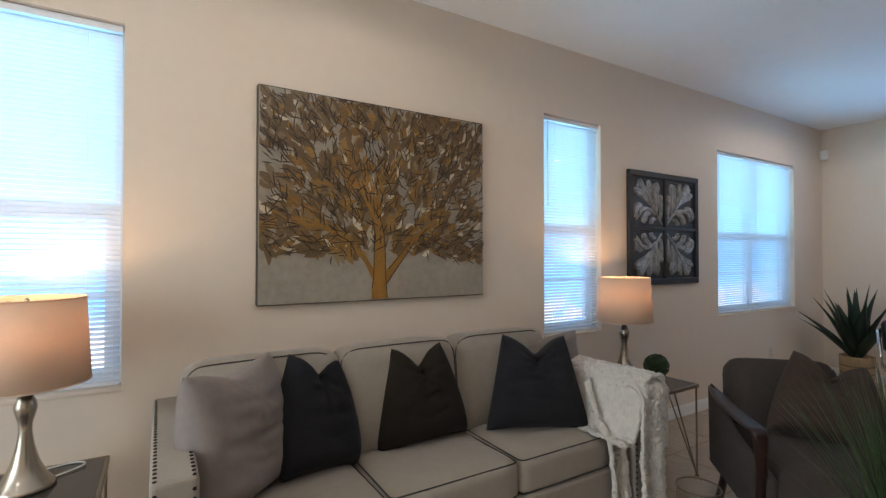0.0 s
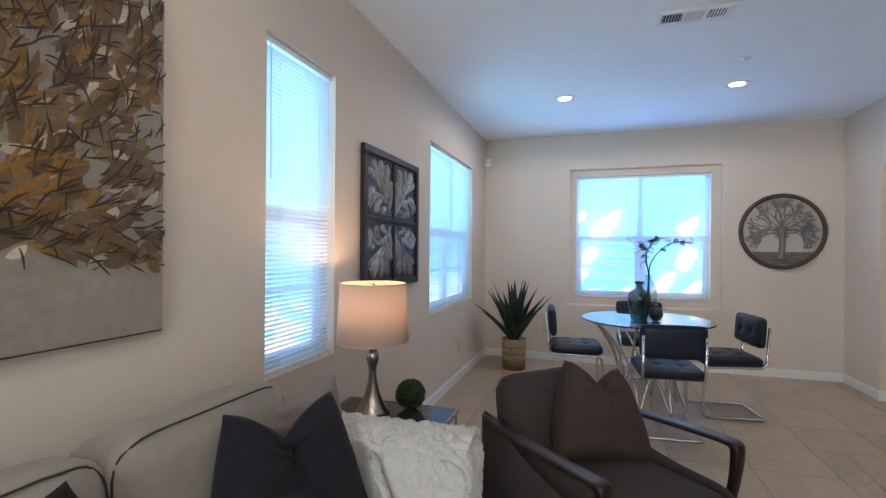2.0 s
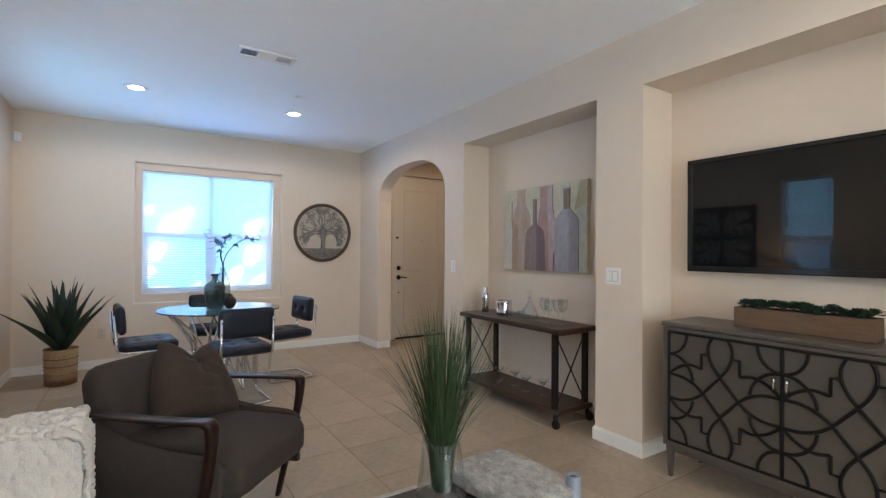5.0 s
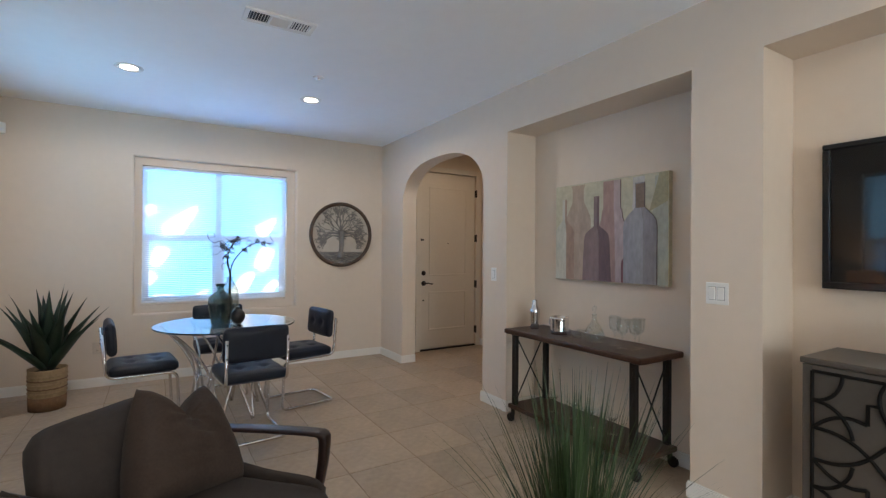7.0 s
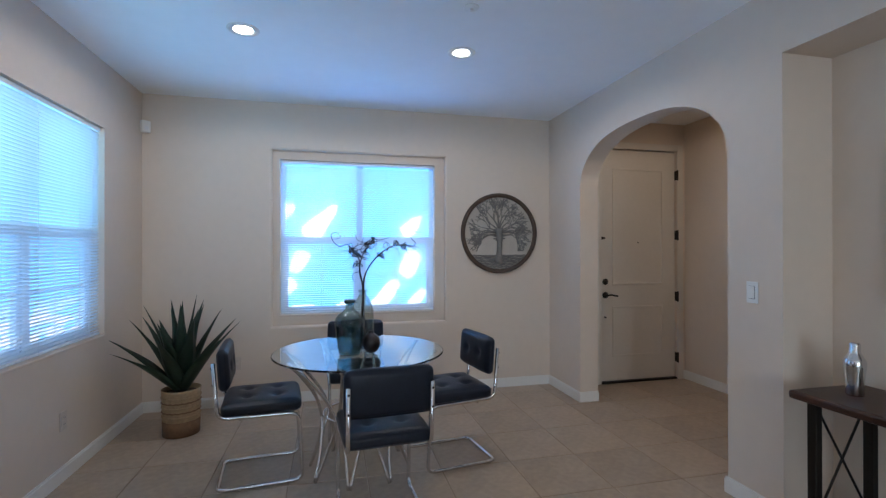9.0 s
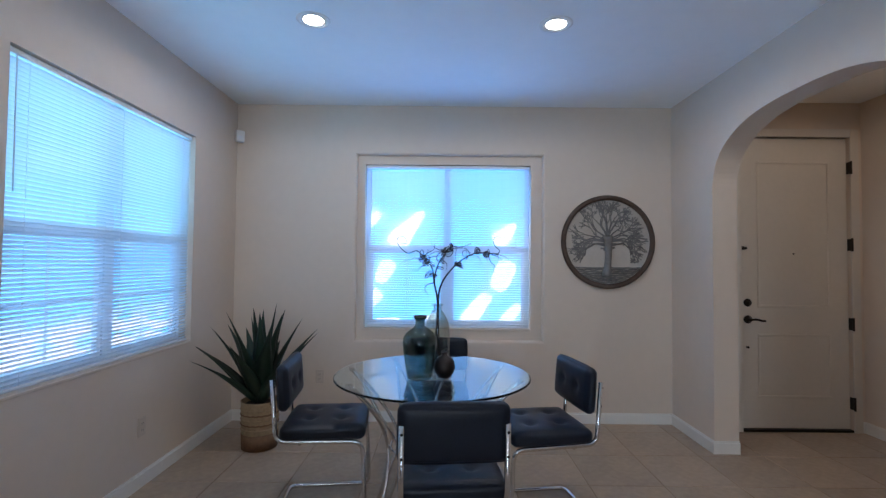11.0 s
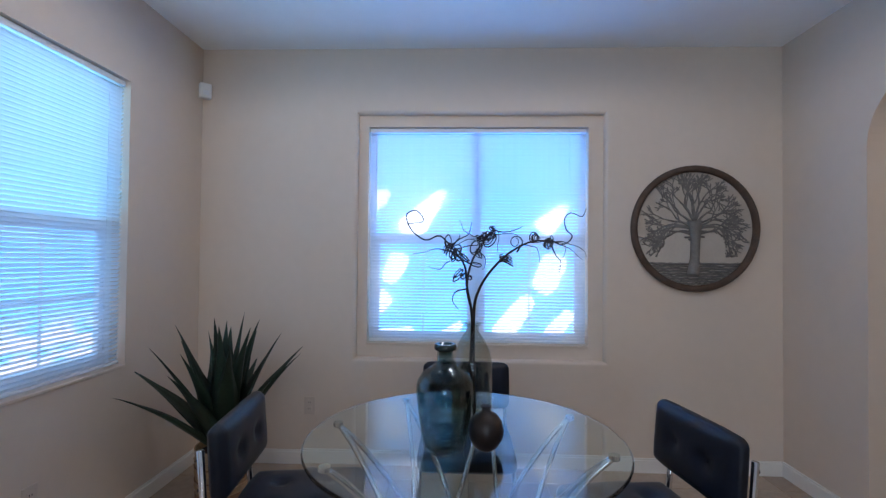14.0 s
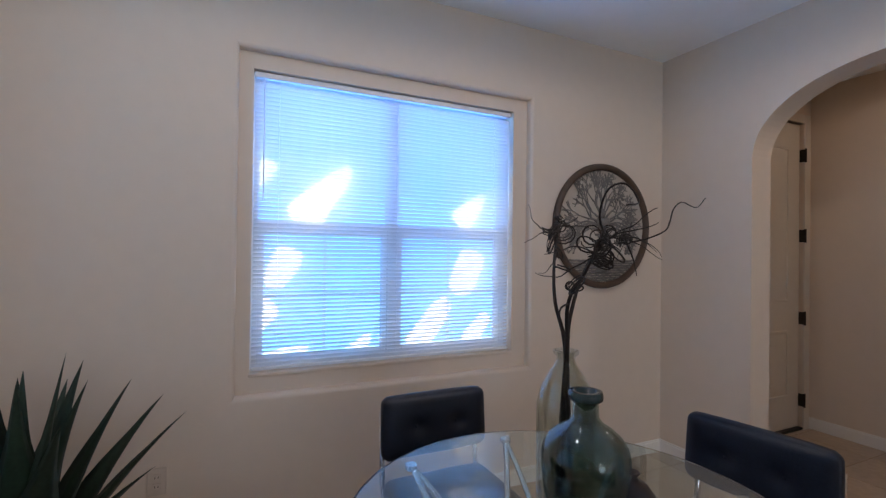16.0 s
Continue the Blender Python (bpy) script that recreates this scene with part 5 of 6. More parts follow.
def glass_table():
    t = thing("dining_table", pose(5.55, 1.09, 0), "round clear glass dining table on bent chrome rods", "dining table")
    part("tabletop", lathe([(0, 0.739), (0.533, 0.739), (0.537, 0.741), (0.538, 0.745), (0.537, 0.749), (0.533, 0.751), (0, 0.751)], 96), TABLEGLASS, t, "clear round glass top")
    # eight feet, from each of which two bent tubes rise past the waist to the pads beside it
    for q in range(8):
        root = radians(31 + 45 * q)
        bm = bmesh.new()
        for turn in (-45, 45):
            ctrl = []
            for r, z, share in ((0.478, 0.728, 1.0), (0.40, 0.655, 0.93), (0.285, 0.50, 0.74), (0.238, 0.34, 0.47), (0.262, 0.17, 0.17), (0.318, 0.008, 0.02)):
                a = root + radians(turn * share)
                ctrl.append((r * math.cos(a), r * math.sin(a), z))
            rod(curve_points(ctrl, 26), 0.0095, 9, bm)
        part("leg", bm, CHROME, t, "two bent chrome tubes", True)
        part("glass_pad", lathe([(0, 0.722), (0.015, 0.722), (0.018, 0.726), (0.018, 0.7385), (0, 0.7385)], 18, m=Matrix.Translation((0.482 * math.cos(root), 0.482 * math.sin(root), 0))), CHROME, t, smooth=False)
    part("ring", rod([(0.226 * math.cos(2 * math.pi * i / 40), 0.226 * math.sin(2 * math.pi * i / 40), 0.36) for i in range(40)], 0.006, 8, None, True), CHROME, t, smooth=True)
    return t


glass_table()

TZ = 0.752
jug = thing("glass_jug", pose(5.434, 1.156, TZ), "teal blue green glass demijohn bottle on the table", "bottle")
part("body", lathe([(0, 0.0), (0.060, 0.0), (0.067, 0.006), (0.076, 0.06), (0.085, 0.12), (0.0915, 0.175), (0.0915, 0.20), (0.087, 0.219), (0.075, 0.238), (0.056, 0.254), (0.037, 0.266), (0.027, 0.279), (0.0255, 0.312), (0.021, 0.312), (0.0215, 0.279), (0.033, 0.263), (0.053, 0.250), (0.071, 0.235), (0.083, 0.217), (0.0875, 0.20), (0.0875, 0.175), (0.081, 0.12), (0.072, 0.06), (0.062, 0.012), (0.0, 0.014)], 48), TEALGLASS, jug, smooth=True)
part("lip", lathe([(0.022, 0.3125), (0.030, 0.3125), (0.035, 0.316), (0.036, 0.324), (0.034, 0.333), (0.022, 0.333), (0.022, 0.3125)], 32), mat("dark_glass_lip", (0.02, 0.035, 0.035), 0.12, var=0.1, scale=20), jug, "thick dark rolled lip", True)
vz = thing("branch_vase", pose(5.605, 1.066, TZ), "tall pale green glass bottle holding dark curly twigs", "vase")
part("bottle", lathe([(0, 0), (0.066, 0.0), (0.071, 0.008), (0.072, 0.20), (0.071, 0.245), (0.062, 0.285), (0.043, 0.32), (0.026, 0.345), (0.022, 0.362), (0.032, 0.372), (0.033, 0.378), (0.027, 0.38), (0.018, 0.362), (0.022, 0.345), (0.039, 0.317), (0.058, 0.282), (0.067, 0.243), (0.068, 0.20), (0.067, 0.014), (0, 0.016)], 44), PALEGLASS, vz, "pale green glass bottle", True)
part("round_vase", lathe([(0, 0), (0.018, 0), (0.036, 0.012), (0.053, 0.040), (0.057, 0.064), (0.051, 0.092), (0.034, 0.114), (0.016, 0.122), (0.013, 0.132), (0.019, 0.139), (0.016, 0.141), (0, 0.13)], 36), MAROON, None, "small round dark maroon vase on the glass table", True, category="vase").location = (5.432, 1.025, TZ)


def twigs():
    """Three dark stems with hanging tendrils and tight curls, in the bottle's own axes."""
    rng = random.Random(21)
    stems = [[(0.01, 0.02, 0.02), (0.0, 0.0, 0.36), (-0.03, 0.02, 0.50), (-0.10, 0.03, 0.58), (-0.17, 0.065, 0.63), (-0.20, 0.08, 0.65)],
             [(-0.015, -0.01, 0.02), (0.0, -0.004, 0.36), (0.0, -0.02, 0.49), (0.03, -0.10, 0.60), (0.06, -0.20, 0.665), (0.09, -0.29, 0.675), (0.10, -0.33, 0.66)],
             [(0.0, 0.01, 0.02), (0.006, -0.004, 0.36), (0.02, 0.02, 0.50), (0.05, 0.0, 0.60), (0.10, -0.05, 0.68), (0.14, -0.08, 0.72)]]
    for st in stems:
        pts = curve_points(st, 40)
        stem = part("stem", rod(pts, 0.005, 8, taper=[0.0062 - 0.0042 * i / 40 for i in range(41)]), TWIG, vz, smooth=True)
        curls = bmesh.new()
        knot = rng.randint(30, 38)
        for k in range(11):
            i = rng.randint(16, 39) if k < 9 else knot
            p = pts[i]
            turns = rng.uniform(1.2, 3.2)
            r = rng.uniform(0.011, 0.034)
            ax = Vector((rng.uniform(-1, 1), rng.uniform(-1, 1), rng.uniform(-0.5, 1))).normalized()
            u = ax.orthogonal().normalized()
            w = ax.cross(u)
            loop = []
            n = int(turns * 12)
            for j in range(n):
                a = 2 * math.pi * j / 12
                rr = r * (1 - 0.45 * j / n)
                loop.append(p + u * (rr * math.cos(a) - r) + w * rr * math.sin(a) + ax * 0.0035 * j / 6 + 0.003 * Vector(noise.noise_vector(Vector((j * 0.3, k, i)))))
            rod(loop, 0.0018, 5, curls, taper=[0.0025 - 0.0014 * j / n for j in range(n)])
        for k in range(5):
            p = pts[rng.randint(24, 40)]
            d = Vector((rng.uniform(-0.6, 0.6), rng.choice((-1, 1)) * rng.uniform(0.5, 1), rng.uniform(-0.6, 0.6))).normalized()
            line = [p]
            for j in range(14):
                d = (d + 0.55 * Vector(noise.noise_vector(Vector((j * 0.35, k * 5 + p.x * 40, p.y * 30))))).normalized()
                line.append(line[-1] + d * 0.010)
            rod(line, 0.0013, 5, curls, taper=[0.0022 - 0.0015 * j / 14 for j in range(15)])
        part("tendril_tangle", curls, TWIG, stem, smooth=True, kind="stuff")
    # long loose tendrils at the tips
    for ctrl in ([(-0.20, 0.08, 0.65), (-0.24, 0.11, 0.675), (-0.28, 0.15, 0.66), (-0.31, 0.19, 0.69), (-0.34, 0.20, 0.73), (-0.35, 0.17, 0.74), (-0.36, 0.15, 0.71), (-0.38, 0.20, 0.70)],
                 [(0.10, -0.33, 0.66), (0.06, -0.35, 0.67), (0.0, -0.35, 0.69), (-0.04, -0.32, 0.71), (-0.06, -0.31, 0.745), (-0.07, -0.33, 0.765), (-0.09, -0.36, 0.75), (-0.11, -0.37, 0.775)],
                 [(0.09, -0.29, 0.675), (0.08, -0.31, 0.62), (0.09, -0.33, 0.60), (0.07, -0.32, 0.56)],
                 [(0.14, -0.08, 0.72), (0.16, -0.12, 0.71), (0.18, -0.17, 0.72), (0.19, -0.20, 0.735)],
                 [(-0.03, 0.02, 0.50), (-0.05, 0.06, 0.49), (-0.06, 0.07, 0.46), (-0.05, 0.05, 0.43)]):
        part("tendril", rod(curve_points(ctrl, 24), 0.002, 6, taper=[0.0028 - 0.0016 * i / 24 for i in range(25)]), TWIG, vz, smooth=True)


twigs()


def agave():
    t = thing("potted_agave", pose(6.43, 2.38, 0), "dark green agave plant in a woven banded basket pot", "plant")
    pot = part("pot", lathe([(0, 0), (0.118, 0), (0.124, 0.01), (0.134, 0.33), (0.137, 0.345), (0.128, 0.345), (0.122, 0.30), (0, 0.30)], 40), BASKET, t, "light woven basket pot", True)
    for z0, z1, mt in ((0.004, 0.115, BASKETDARK),):
        part("band", lathe([(0.1235, z0), (0.1268, z0), (0.1305, z1), (0.127, z1)], 40), mt, pot, "dark woven band", True)
    for z in (0.15, 0.185, 0.22, 0.255, 0.29):
        r = 0.126 + 0.008 * z / 0.33
        part("weave_cord", rod([((r + 0.002 * math.sin(i * 2.1)) * math.cos(2 * math.pi * i / 60), (r + 0.002 * math.sin(i * 2.1)) * math.sin(2 * math.pi * i / 60), z + 0.002 * math.cos(i * 2.1)) for i in range(60)], 0.005, 6, None, True), BASKETDARK if z in (0.185, 0.255) else BASKET, pot, smooth=True)
    part("soil", lathe([(0, 0.315), (0.12, 0.312), (0.12, 0.30), (0, 0.30)], 24), mat("dark_soil", (0.03, 0.02, 0.014), 0.95, var=0.3, scale=50, bump=0.8, bscale=80), pot)
    rng = random.Random(3)
    count = 23
    for i in range(count):
        f = i / count
        a = i * 2.399963 + rng.uniform(-0.15, 0.15)
        lift = radians(90 - 48 * f + rng.uniform(-4, 4))
        ln = 0.69 - 0.11 * f + rng.uniform(-0.05, 0.05)
        wd = 0.053 + rng.uniform(-0.004, 0.006)
        bm = bmesh.new()
        rows = []
        side = Vector((-math.sin(a), math.cos(a), 0))
        out = Vector((math.cos(a), math.sin(a), 0))
        p = out * (0.015 + 0.03 * f) + Vector((0, 0, 0.33))
        ang = lift
        for k in range(13):
            s = k / 12
            d = out * math.cos(ang) + Vector((0, 0, math.sin(ang)))
            nrm = out * -math.sin(ang) + Vector((0, 0, math.cos(ang)))
            w = wd * (0.75 + 0.55 * math.sin(math.pi * min(1, s * 1.3) ** 0.9)) * (1 - s ** 2.4) + 0.0006
            rows.append([bm.verts.new(p + side * w * q + nrm * (w * 0.45 * q * q - (0.007 * (1 - s) if under else 0) * (1 - q * q))) for under, q in ((0, -1), (0, -0.5), (0, 0), (0, 0.5), (0, 1), (1, 0.5), (1, 0), (1, -0.5))])
            p = p + d * ln / 12
            ang -= radians((0.7 + 0.9 * f) * (0.2 if s < 0.4 else 1.3)) * (1 if f > 0.15 else 0.3)
        for r0, r1 in zip(rows, rows[1:]):
            for q in range(8):
                bm.faces.new((r0[q], r0[(q + 1) % 8], r1[(q + 1) % 8], r1[q]))
        bm.faces.new(rows[0])
        part("leaf", bm, GREEN, t, smooth=True)
    return t


agave()


def round_tree():
    t = thing("round_tree_decor", pose(X1, -0.39, 1.562, 0, 0, -90), "round carved tree of life wall decor with a brown rim", "wall decor")
    R = 0.385
    bm = bmesh.new()
    rod([(R * math.cos(2 * math.pi * i / 72), -0.018, R * math.sin(2 * math.pi * i / 72)) for i in range(72)], 0.022, 10, bm, True)
    part("rim", bm, mat("rustic_brown_rim", (0.075, 0.045, 0.03), 0.6, var=0.4, scale=20, bump=0.3, bscale=60), t, "rustic dark brown wooden rim", True)
    rng = random.Random(8)
    grey = mat("weathered_grey_metal", (0.21, 0.195, 0.18), 0.6, 0.3, var=0.3, scale=25)
    back = mat("pale_backing", (0.50, 0.44, 0.37), 0.8, var=0.06, scale=9)
    part("backing", lathe([(0, 0), (R, 0), (R, 0.004), (0, 0.004)], 72, m=pose(0, -0.003, 0, 90, 0, 0)), back, t)
    bm = bmesh.new()
    rod(curve_points([(-0.01, -0.012, -0.30), (0.0, -0.012, -0.2), (0.005, -0.012, -0.08), (0, -0.012, 0.05)], 12), 0.03, 8, bm, taper=[0.046 - 0.016 * min(1, i / 4) + 0.016 * max(0, i - 8) / 4 for i in range(13)])
    part("trunk", bm, grey, t, smooth=True)
    lines = []
    for ang in (-14, -6, 186, 194, 2, 12, 24, 36, 48, 60, 72, 84, 96, 108, 120, 132, 144, 156, 168, 178):
        st = (0.012 * math.cos(radians(ang)), -0.04 + 0.10 * math.sin(radians(ang)))
        tree_lines(rng, st, radians(ang), 0.125, 0.011, 4, lines, 30, 0.72, 0.6)
    for sx in (-1, 1):
        # the lowest boughs arch out and hang towards the ground
        for reach, drop, seed in ((0.20, -0.12, 1), (0.24, -0.09, 2), (0.28, -0.06, 3), (0.22, -0.15, 4)):
            arch = curve_points([(sx * 0.015, 0.0, 0), (sx * reach * 0.5, 0.035 - 0.012 * seed % 0.03, 0), (sx * reach * 0.9, -0.02, 0), (sx * reach, drop, 0)], 12)
            lines.append(([Vector((p.x, p.y)) for p in arch], [0.0085 - 0.0004 * i for i in range(13)]))
            for k in (5, 7, 9, 11):
                tree_lines(rng, (arch[k].x, arch[k].y), radians(-70 if sx > 0 else 250) + sx * rng.uniform(-0.2, 0.9), 0.05, 0.005, 1, lines, 35, 0.7, 0.6)
    bm = bmesh.new()
    for pts, ws in lines:
        ok = [(p, w) for p, w in zip(pts, ws) if p.length < R - 0.02 and p.y > -0.185 and ((abs(p.x) - 0.115) / 0.078) ** 2 + ((p.y + 0.14) / 0.115) ** 2 > 1]
        if len(ok) > 1:
            rod([(p.x, -0.011 - 0.002 * (i % 2), p.y) for i, (p, w) in enumerate(ok)], 0.004, 6, bm, taper=[max(0.0028, w * 0.75) for p, w in ok])
    part("branch_relief", bm, grey, t, smooth=True, kind="stuff")
    bm = bmesh.new()
    for k in range(9):
        z = -0.225 - 0.016 * k
        half = math.sqrt(max(0.001, (R - 0.012) ** 2 - z * z))
        rod([(x * half / 10, -0.009, z + 0.008 * noise.noise(Vector((x * 0.6, k, 3)))) for x in range(-10, 11)], 0.0075, 6, bm)
    part("ground_relief", bm, grey, t, smooth=True)
    return t


round_tree()


# ---- niche wall ----
def console():
    t = thing("console_table", pose(3.62, -1.02, 0), "rustic dark wood console table with iron legs and cross braces", "console table")
    w, d, z = 0.63, 0.215, 0.74
    bm = box(-w, w, -d, d, z - 0.04, z, 0.012, seg=2)
    bmesh.ops.subdivide_edges(bm, edges=[e for e in bm.edges if e.calc_length() > 0.3], cuts=24, use_grid_fill=True)
    for v in bm.verts:
        v.co.y += 0.010 * noise.noise(Vector((v.co.x * 5, 0, math.copysign(3, v.co.y))))
    part("tabletop", bm, RUSTIC, t, "thick dark plank top with worn edges")
    part("shelf", box(-0.60, 0.60, -0.195, 0.195, 0.105, 0.14, 0.008), RUSTIC, t, "dark plank lower shelf")
    for sx in (-1, 1):
        for sy in (-1, 1):
            part("leg", box(sx * 0.545 - 0.021, sx * 0.545 + 0.021, sy * 0.165 - 0.019, sy * 0.165 + 0.019, 0.14, z - 0.04, 0.005), BLACKMETAL, t, "dark iron leg")
            bm = lathe([(0, -0.014), (0.03, -0.014), (0.034, -0.008), (0.034, 0.008), (0.03, 0.014), (0, 0.014)], 18, m=pose(sx * 0.575, sy * 0.185, 0.035, 90, 0, 0))
            box(sx * 0.56 - 0.012, sx * 0.56 + 0.012, sy * 0.175 - 0.012, sy * 0.175 + 0.012, 0.05, 0.106, 0.003, bm=bm)
            part("caster", bm, BLACKMETAL, t, "dark caster wheel")
        bm = rod([(sx * 0.545, -0.16, 0.15), (sx * 0.545, 0.16, z - 0.05)], 0.0055, 8)
        rod([(sx * 0.552, 0.16, 0.15), (sx * 0.552, -0.16, z - 0.05)], 0.0055, 8, bm)
        part("cross_brace", bm, BLACKMETAL, t)
        part("end_rail", box(sx * 0.545 - 0.02, sx * 0.545 + 0.02, -0.14, 0.14, z - 0.06, z - 0.041, 0.004), BLACKMETAL, t)
    return t


console()
CZ = 0.742
part("cocktail_shaker", lathe([(0, 0), (0.030, 0), (0.034, 0.006), (0.033, 0.05), (0.041, 0.13), (0.042, 0.15), (0.036, 0.165), (0.024, 0.185), (0.021, 0.19), (0.021, 0.225), (0.018, 0.233), (0, 0.235)], 32), CHROME, None, "polished steel cocktail shaker on the console table", True, category="shaker").location = (4.10, -1.0, CZ)
bk = thing("ice_bucket", pose(3.83, -1.0, CZ), "hammered silver ice bucket with ribbed bands", "ice bucket")
part("bucket", lathe([(0, 0), (0.062, 0), (0.066, 0.01), (0.066, 0.02), (0.069, 0.027), (0.066, 0.034), (0.069, 0.048), (0.066, 0.055), (0.07, 0.07), (0.067, 0.077), (0.071, 0.092), (0.068, 0.10), (0.072, 0.115), (0.071, 0.13), (0.066, 0.13), (0.063, 0.02), (0, 0.015)], 36), CHROME, bk, smooth=True)
part("handle", rod(curve_points([(0.068, 0, 0.10), (0.10, 0, 0.10), (0.10, 0, 0.06), (0.068, 0, 0.05)], 12), 0.004, 6), CHROME, bk, smooth=True)
dc = thing("decanter", pose(3.50, -1.0, CZ), "round clear glass decanter with a glass stopper", "decanter")
part("bottle", lathe([(0, 0), (0.060, 0), (0.072, 0.012), (0.072, 0.04), (0.055, 0.09), (0.030, 0.125), (0.018, 0.145), (0.016, 0.18), (0.023, 0.188), (0.018, 0.188), (0.013, 0.18), (0.014, 0.146), (0.026, 0.122), (0.050, 0.088), (0.067, 0.04), (0.066, 0.016), (0, 0.012)], 32), CLEAR, dc, smooth=True)
part("stopper", lathe([(0, 0.18), (0.010, 0.18), (0.012, 0.19), (0.008, 0.2), (0.014, 0.212), (0.019, 0.226), (0.014, 0.242), (0, 0.248)], 24), CLEAR, dc, smooth=True)


def goblet(m, s=1.0):
    prof = [(0, 0), (0.034, 0), (0.034, 0.003), (0.008, 0.008), (0.0045, 0.02), (0.0045, 0.08), (0.012, 0.09), (0.032, 0.11), (0.038, 0.14), (0.036, 0.195), (0.0345, 0.195), (0.0365, 0.14), (0.030, 0.112), (0, 0.096)]
    ob = part("wine_glass", lathe([(r * s, z * s) for r, z in prof], 28), CLEAR, None, "clear stemmed wine glass on the console table", True, category="wine glass")
    ob.matrix_world = m
    ob["group"] = "wine glasses on the console"
    return ob


for x, y in ((3.33, -1.0), (3.235, -0.955), (3.19, -1.06), (3.17, -0.99)):
    goblet(pose(x, y, CZ))


def martini(x, y):
    prof = [(0, 0), (0.034, 0), (0.034, 0.002), (0.007, 0.007), (0.004, 0.016), (0.004, 0.072), (0.010, 0.079), (0.050, 0.125), (0.0485, 0.1255), (0.008, 0.081), (0, 0.080)]
    ob = part("martini_glass", lathe(prof, 28), CLEAR, None, "clear martini glass on the console's lower shelf", True, category="martini glass")
    ob.location = (x, y, 0.142)
    ob["group"] = "martini glasses on the shelf"


for x, y in ((3.88, -0.99), (3.70, -1.02), (3.52, -0.98), (3.36, -1.02)):
    martini(x, y)


def tumbler(x, y):
    ob = part("tumbler", lathe([(0, 0), (0.028, 0), (0.030, 0.004), (0.034, 0.055), (0.0325, 0.055), (0.028, 0.010), (0, 0.009)], 24), CLEAR, None, "short clear glass tumbler on the console table", True, category="glass")
    ob.location = (x, y, CZ)
    ob["group"] = "tumblers on the console"


for x, y in ((3.72, -0.96), (3.66, -1.05), (3.62, -0.96)):
    tumbler(x, y)


def bottle_canvas():
    x0, x1, z0, z1 = 3.095, 4.10, 1.14, 1.895
    w, h = x1 - x0, z1 - z0
    t = thing("bottle_painting", pose(x1, NB, z0, 0, 0, 180), "unframed canvas painting of overlapping wine bottles in muted tones", "painting")
    part("canvas", box(0, w, -0.042, -0.002, 0, h, 0.003), mat("pale_olive_canvas", (0.48, 0.44, 0.31), 0.4, var=0.22, scale=2.5, bump=0.2, bscale=300), t)

    def bottle(name, tone, cx, top, wide, neck, shoulder, depth, belly=1.0, side=None, flare=1.0, edge=0.0):
        """A painted bottle: half width at the base times belly at the shoulder, a darker right half and a drawn right edge."""
        prof = curve_points([(wide, 0.004, 0), (wide * (1 + belly) / 2, shoulder * 0.5, 0), (wide * belly, shoulder * 0.92, 0), (wide * belly * 0.82, shoulder * 1.06, 0), (neck * 1.12, shoulder * 1.20, 0), (neck, shoulder * 1.26, 0), (neck, top * 0.95, 0), (neck * flare, top, 0)], 40)

        def fill(span, paint, d):
            bm = bmesh.new()
            prev = None
            for p in prof:
                lo, hi = span(p.x)
                cur = [bm.verts.new((min(w - 0.004, max(0.004, cx + q)), d, min(h - 0.004, p.y))) for q in (lo, hi)]
                if prev:
                    bm.faces.new((prev[0], prev[1], cur[1], cur[0]))
                prev = cur
            part("painted_bottle", bm, mat("paint_" + paint[0], paint[1], 0.45, var=0.28, scale=4, bump=0.2, bscale=120, stretch=(1, 1, 0.4)), t)
        fill(lambda q: (-q, q), (name, tone), depth)
        if side:
            fill(lambda q: (q * 0.18, q), side, depth - 0.0003)
        if edge:
            fill(lambda q: (q - edge, q), ("umber_line", (0.07, 0.035, 0.03)), depth - 0.0005)

    bottle("right_panel_sage", (0.36, 0.36, 0.29), w * 0.95, h * 0.97, w * 0.07, w * 0.05, h * 0.66, -0.0432)
    bottle("beige", (0.37, 0.275, 0.20), w * 0.24, h * 0.985, w * 0.125, w * 0.058, h * 0.66, -0.0435, flare=1.25)
    bottle("pale_sage", (0.46, 0.45, 0.38), w * 0.10, h * 0.85, w * 0.10, w * 0.024, h * 0.52, -0.0440, side=("brick_taupe", (0.31, 0.20, 0.145)))
    bottle("dusty_rose", (0.33, 0.20, 0.17), w * 0.56, h * 0.985, w * 0.165, w * 0.078, h * 0.58, -0.0445, belly=0.72, side=("lilac_rose", (0.40, 0.30, 0.29)), edge=0.007)
    bottle("smoky_plum", (0.20, 0.13, 0.12), w * 0.42, h * 0.85, w * 0.135, w * 0.026, h * 0.46, -0.0452, belly=0.86, side=("deep_plum", (0.125, 0.072, 0.072)))
    bottle("rust_red", (0.17, 0.07, 0.075), w * 0.675, h * 0.36, w * 0.036, w * 0.012, h * 0.20, -0.0456)
    bottle("clear_top", (0.48, 0.45, 0.42), w * 0.78, h * 0.985, w * 0.05, w * 0.046, h * 0.6, -0.0450)
    bottle("slate_lavender", (0.27, 0.26, 0.28), w * 0.79, h * 0.93, w * 0.132, w * 0.040, h * 0.58, -0.0460, side=("grey_lavender", (0.215, 0.20, 0.21)), edge=0.006)
    # the brown neck of the grey bottle, and the olive wedge beside it
    bm = bmesh.new()
    bm.faces.new([bm.verts.new((w * u, -0.0466, h * v)) for u, v in ((0.758, 0.70), (0.822, 0.70), (0.824, 0.92), (0.756, 0.92))])
    part("painted_neck", bm, mat("paint_umber_neck", (0.19, 0.125, 0.085), 0.45, var=0.3, scale=8, bump=0.2, bscale=120), t)
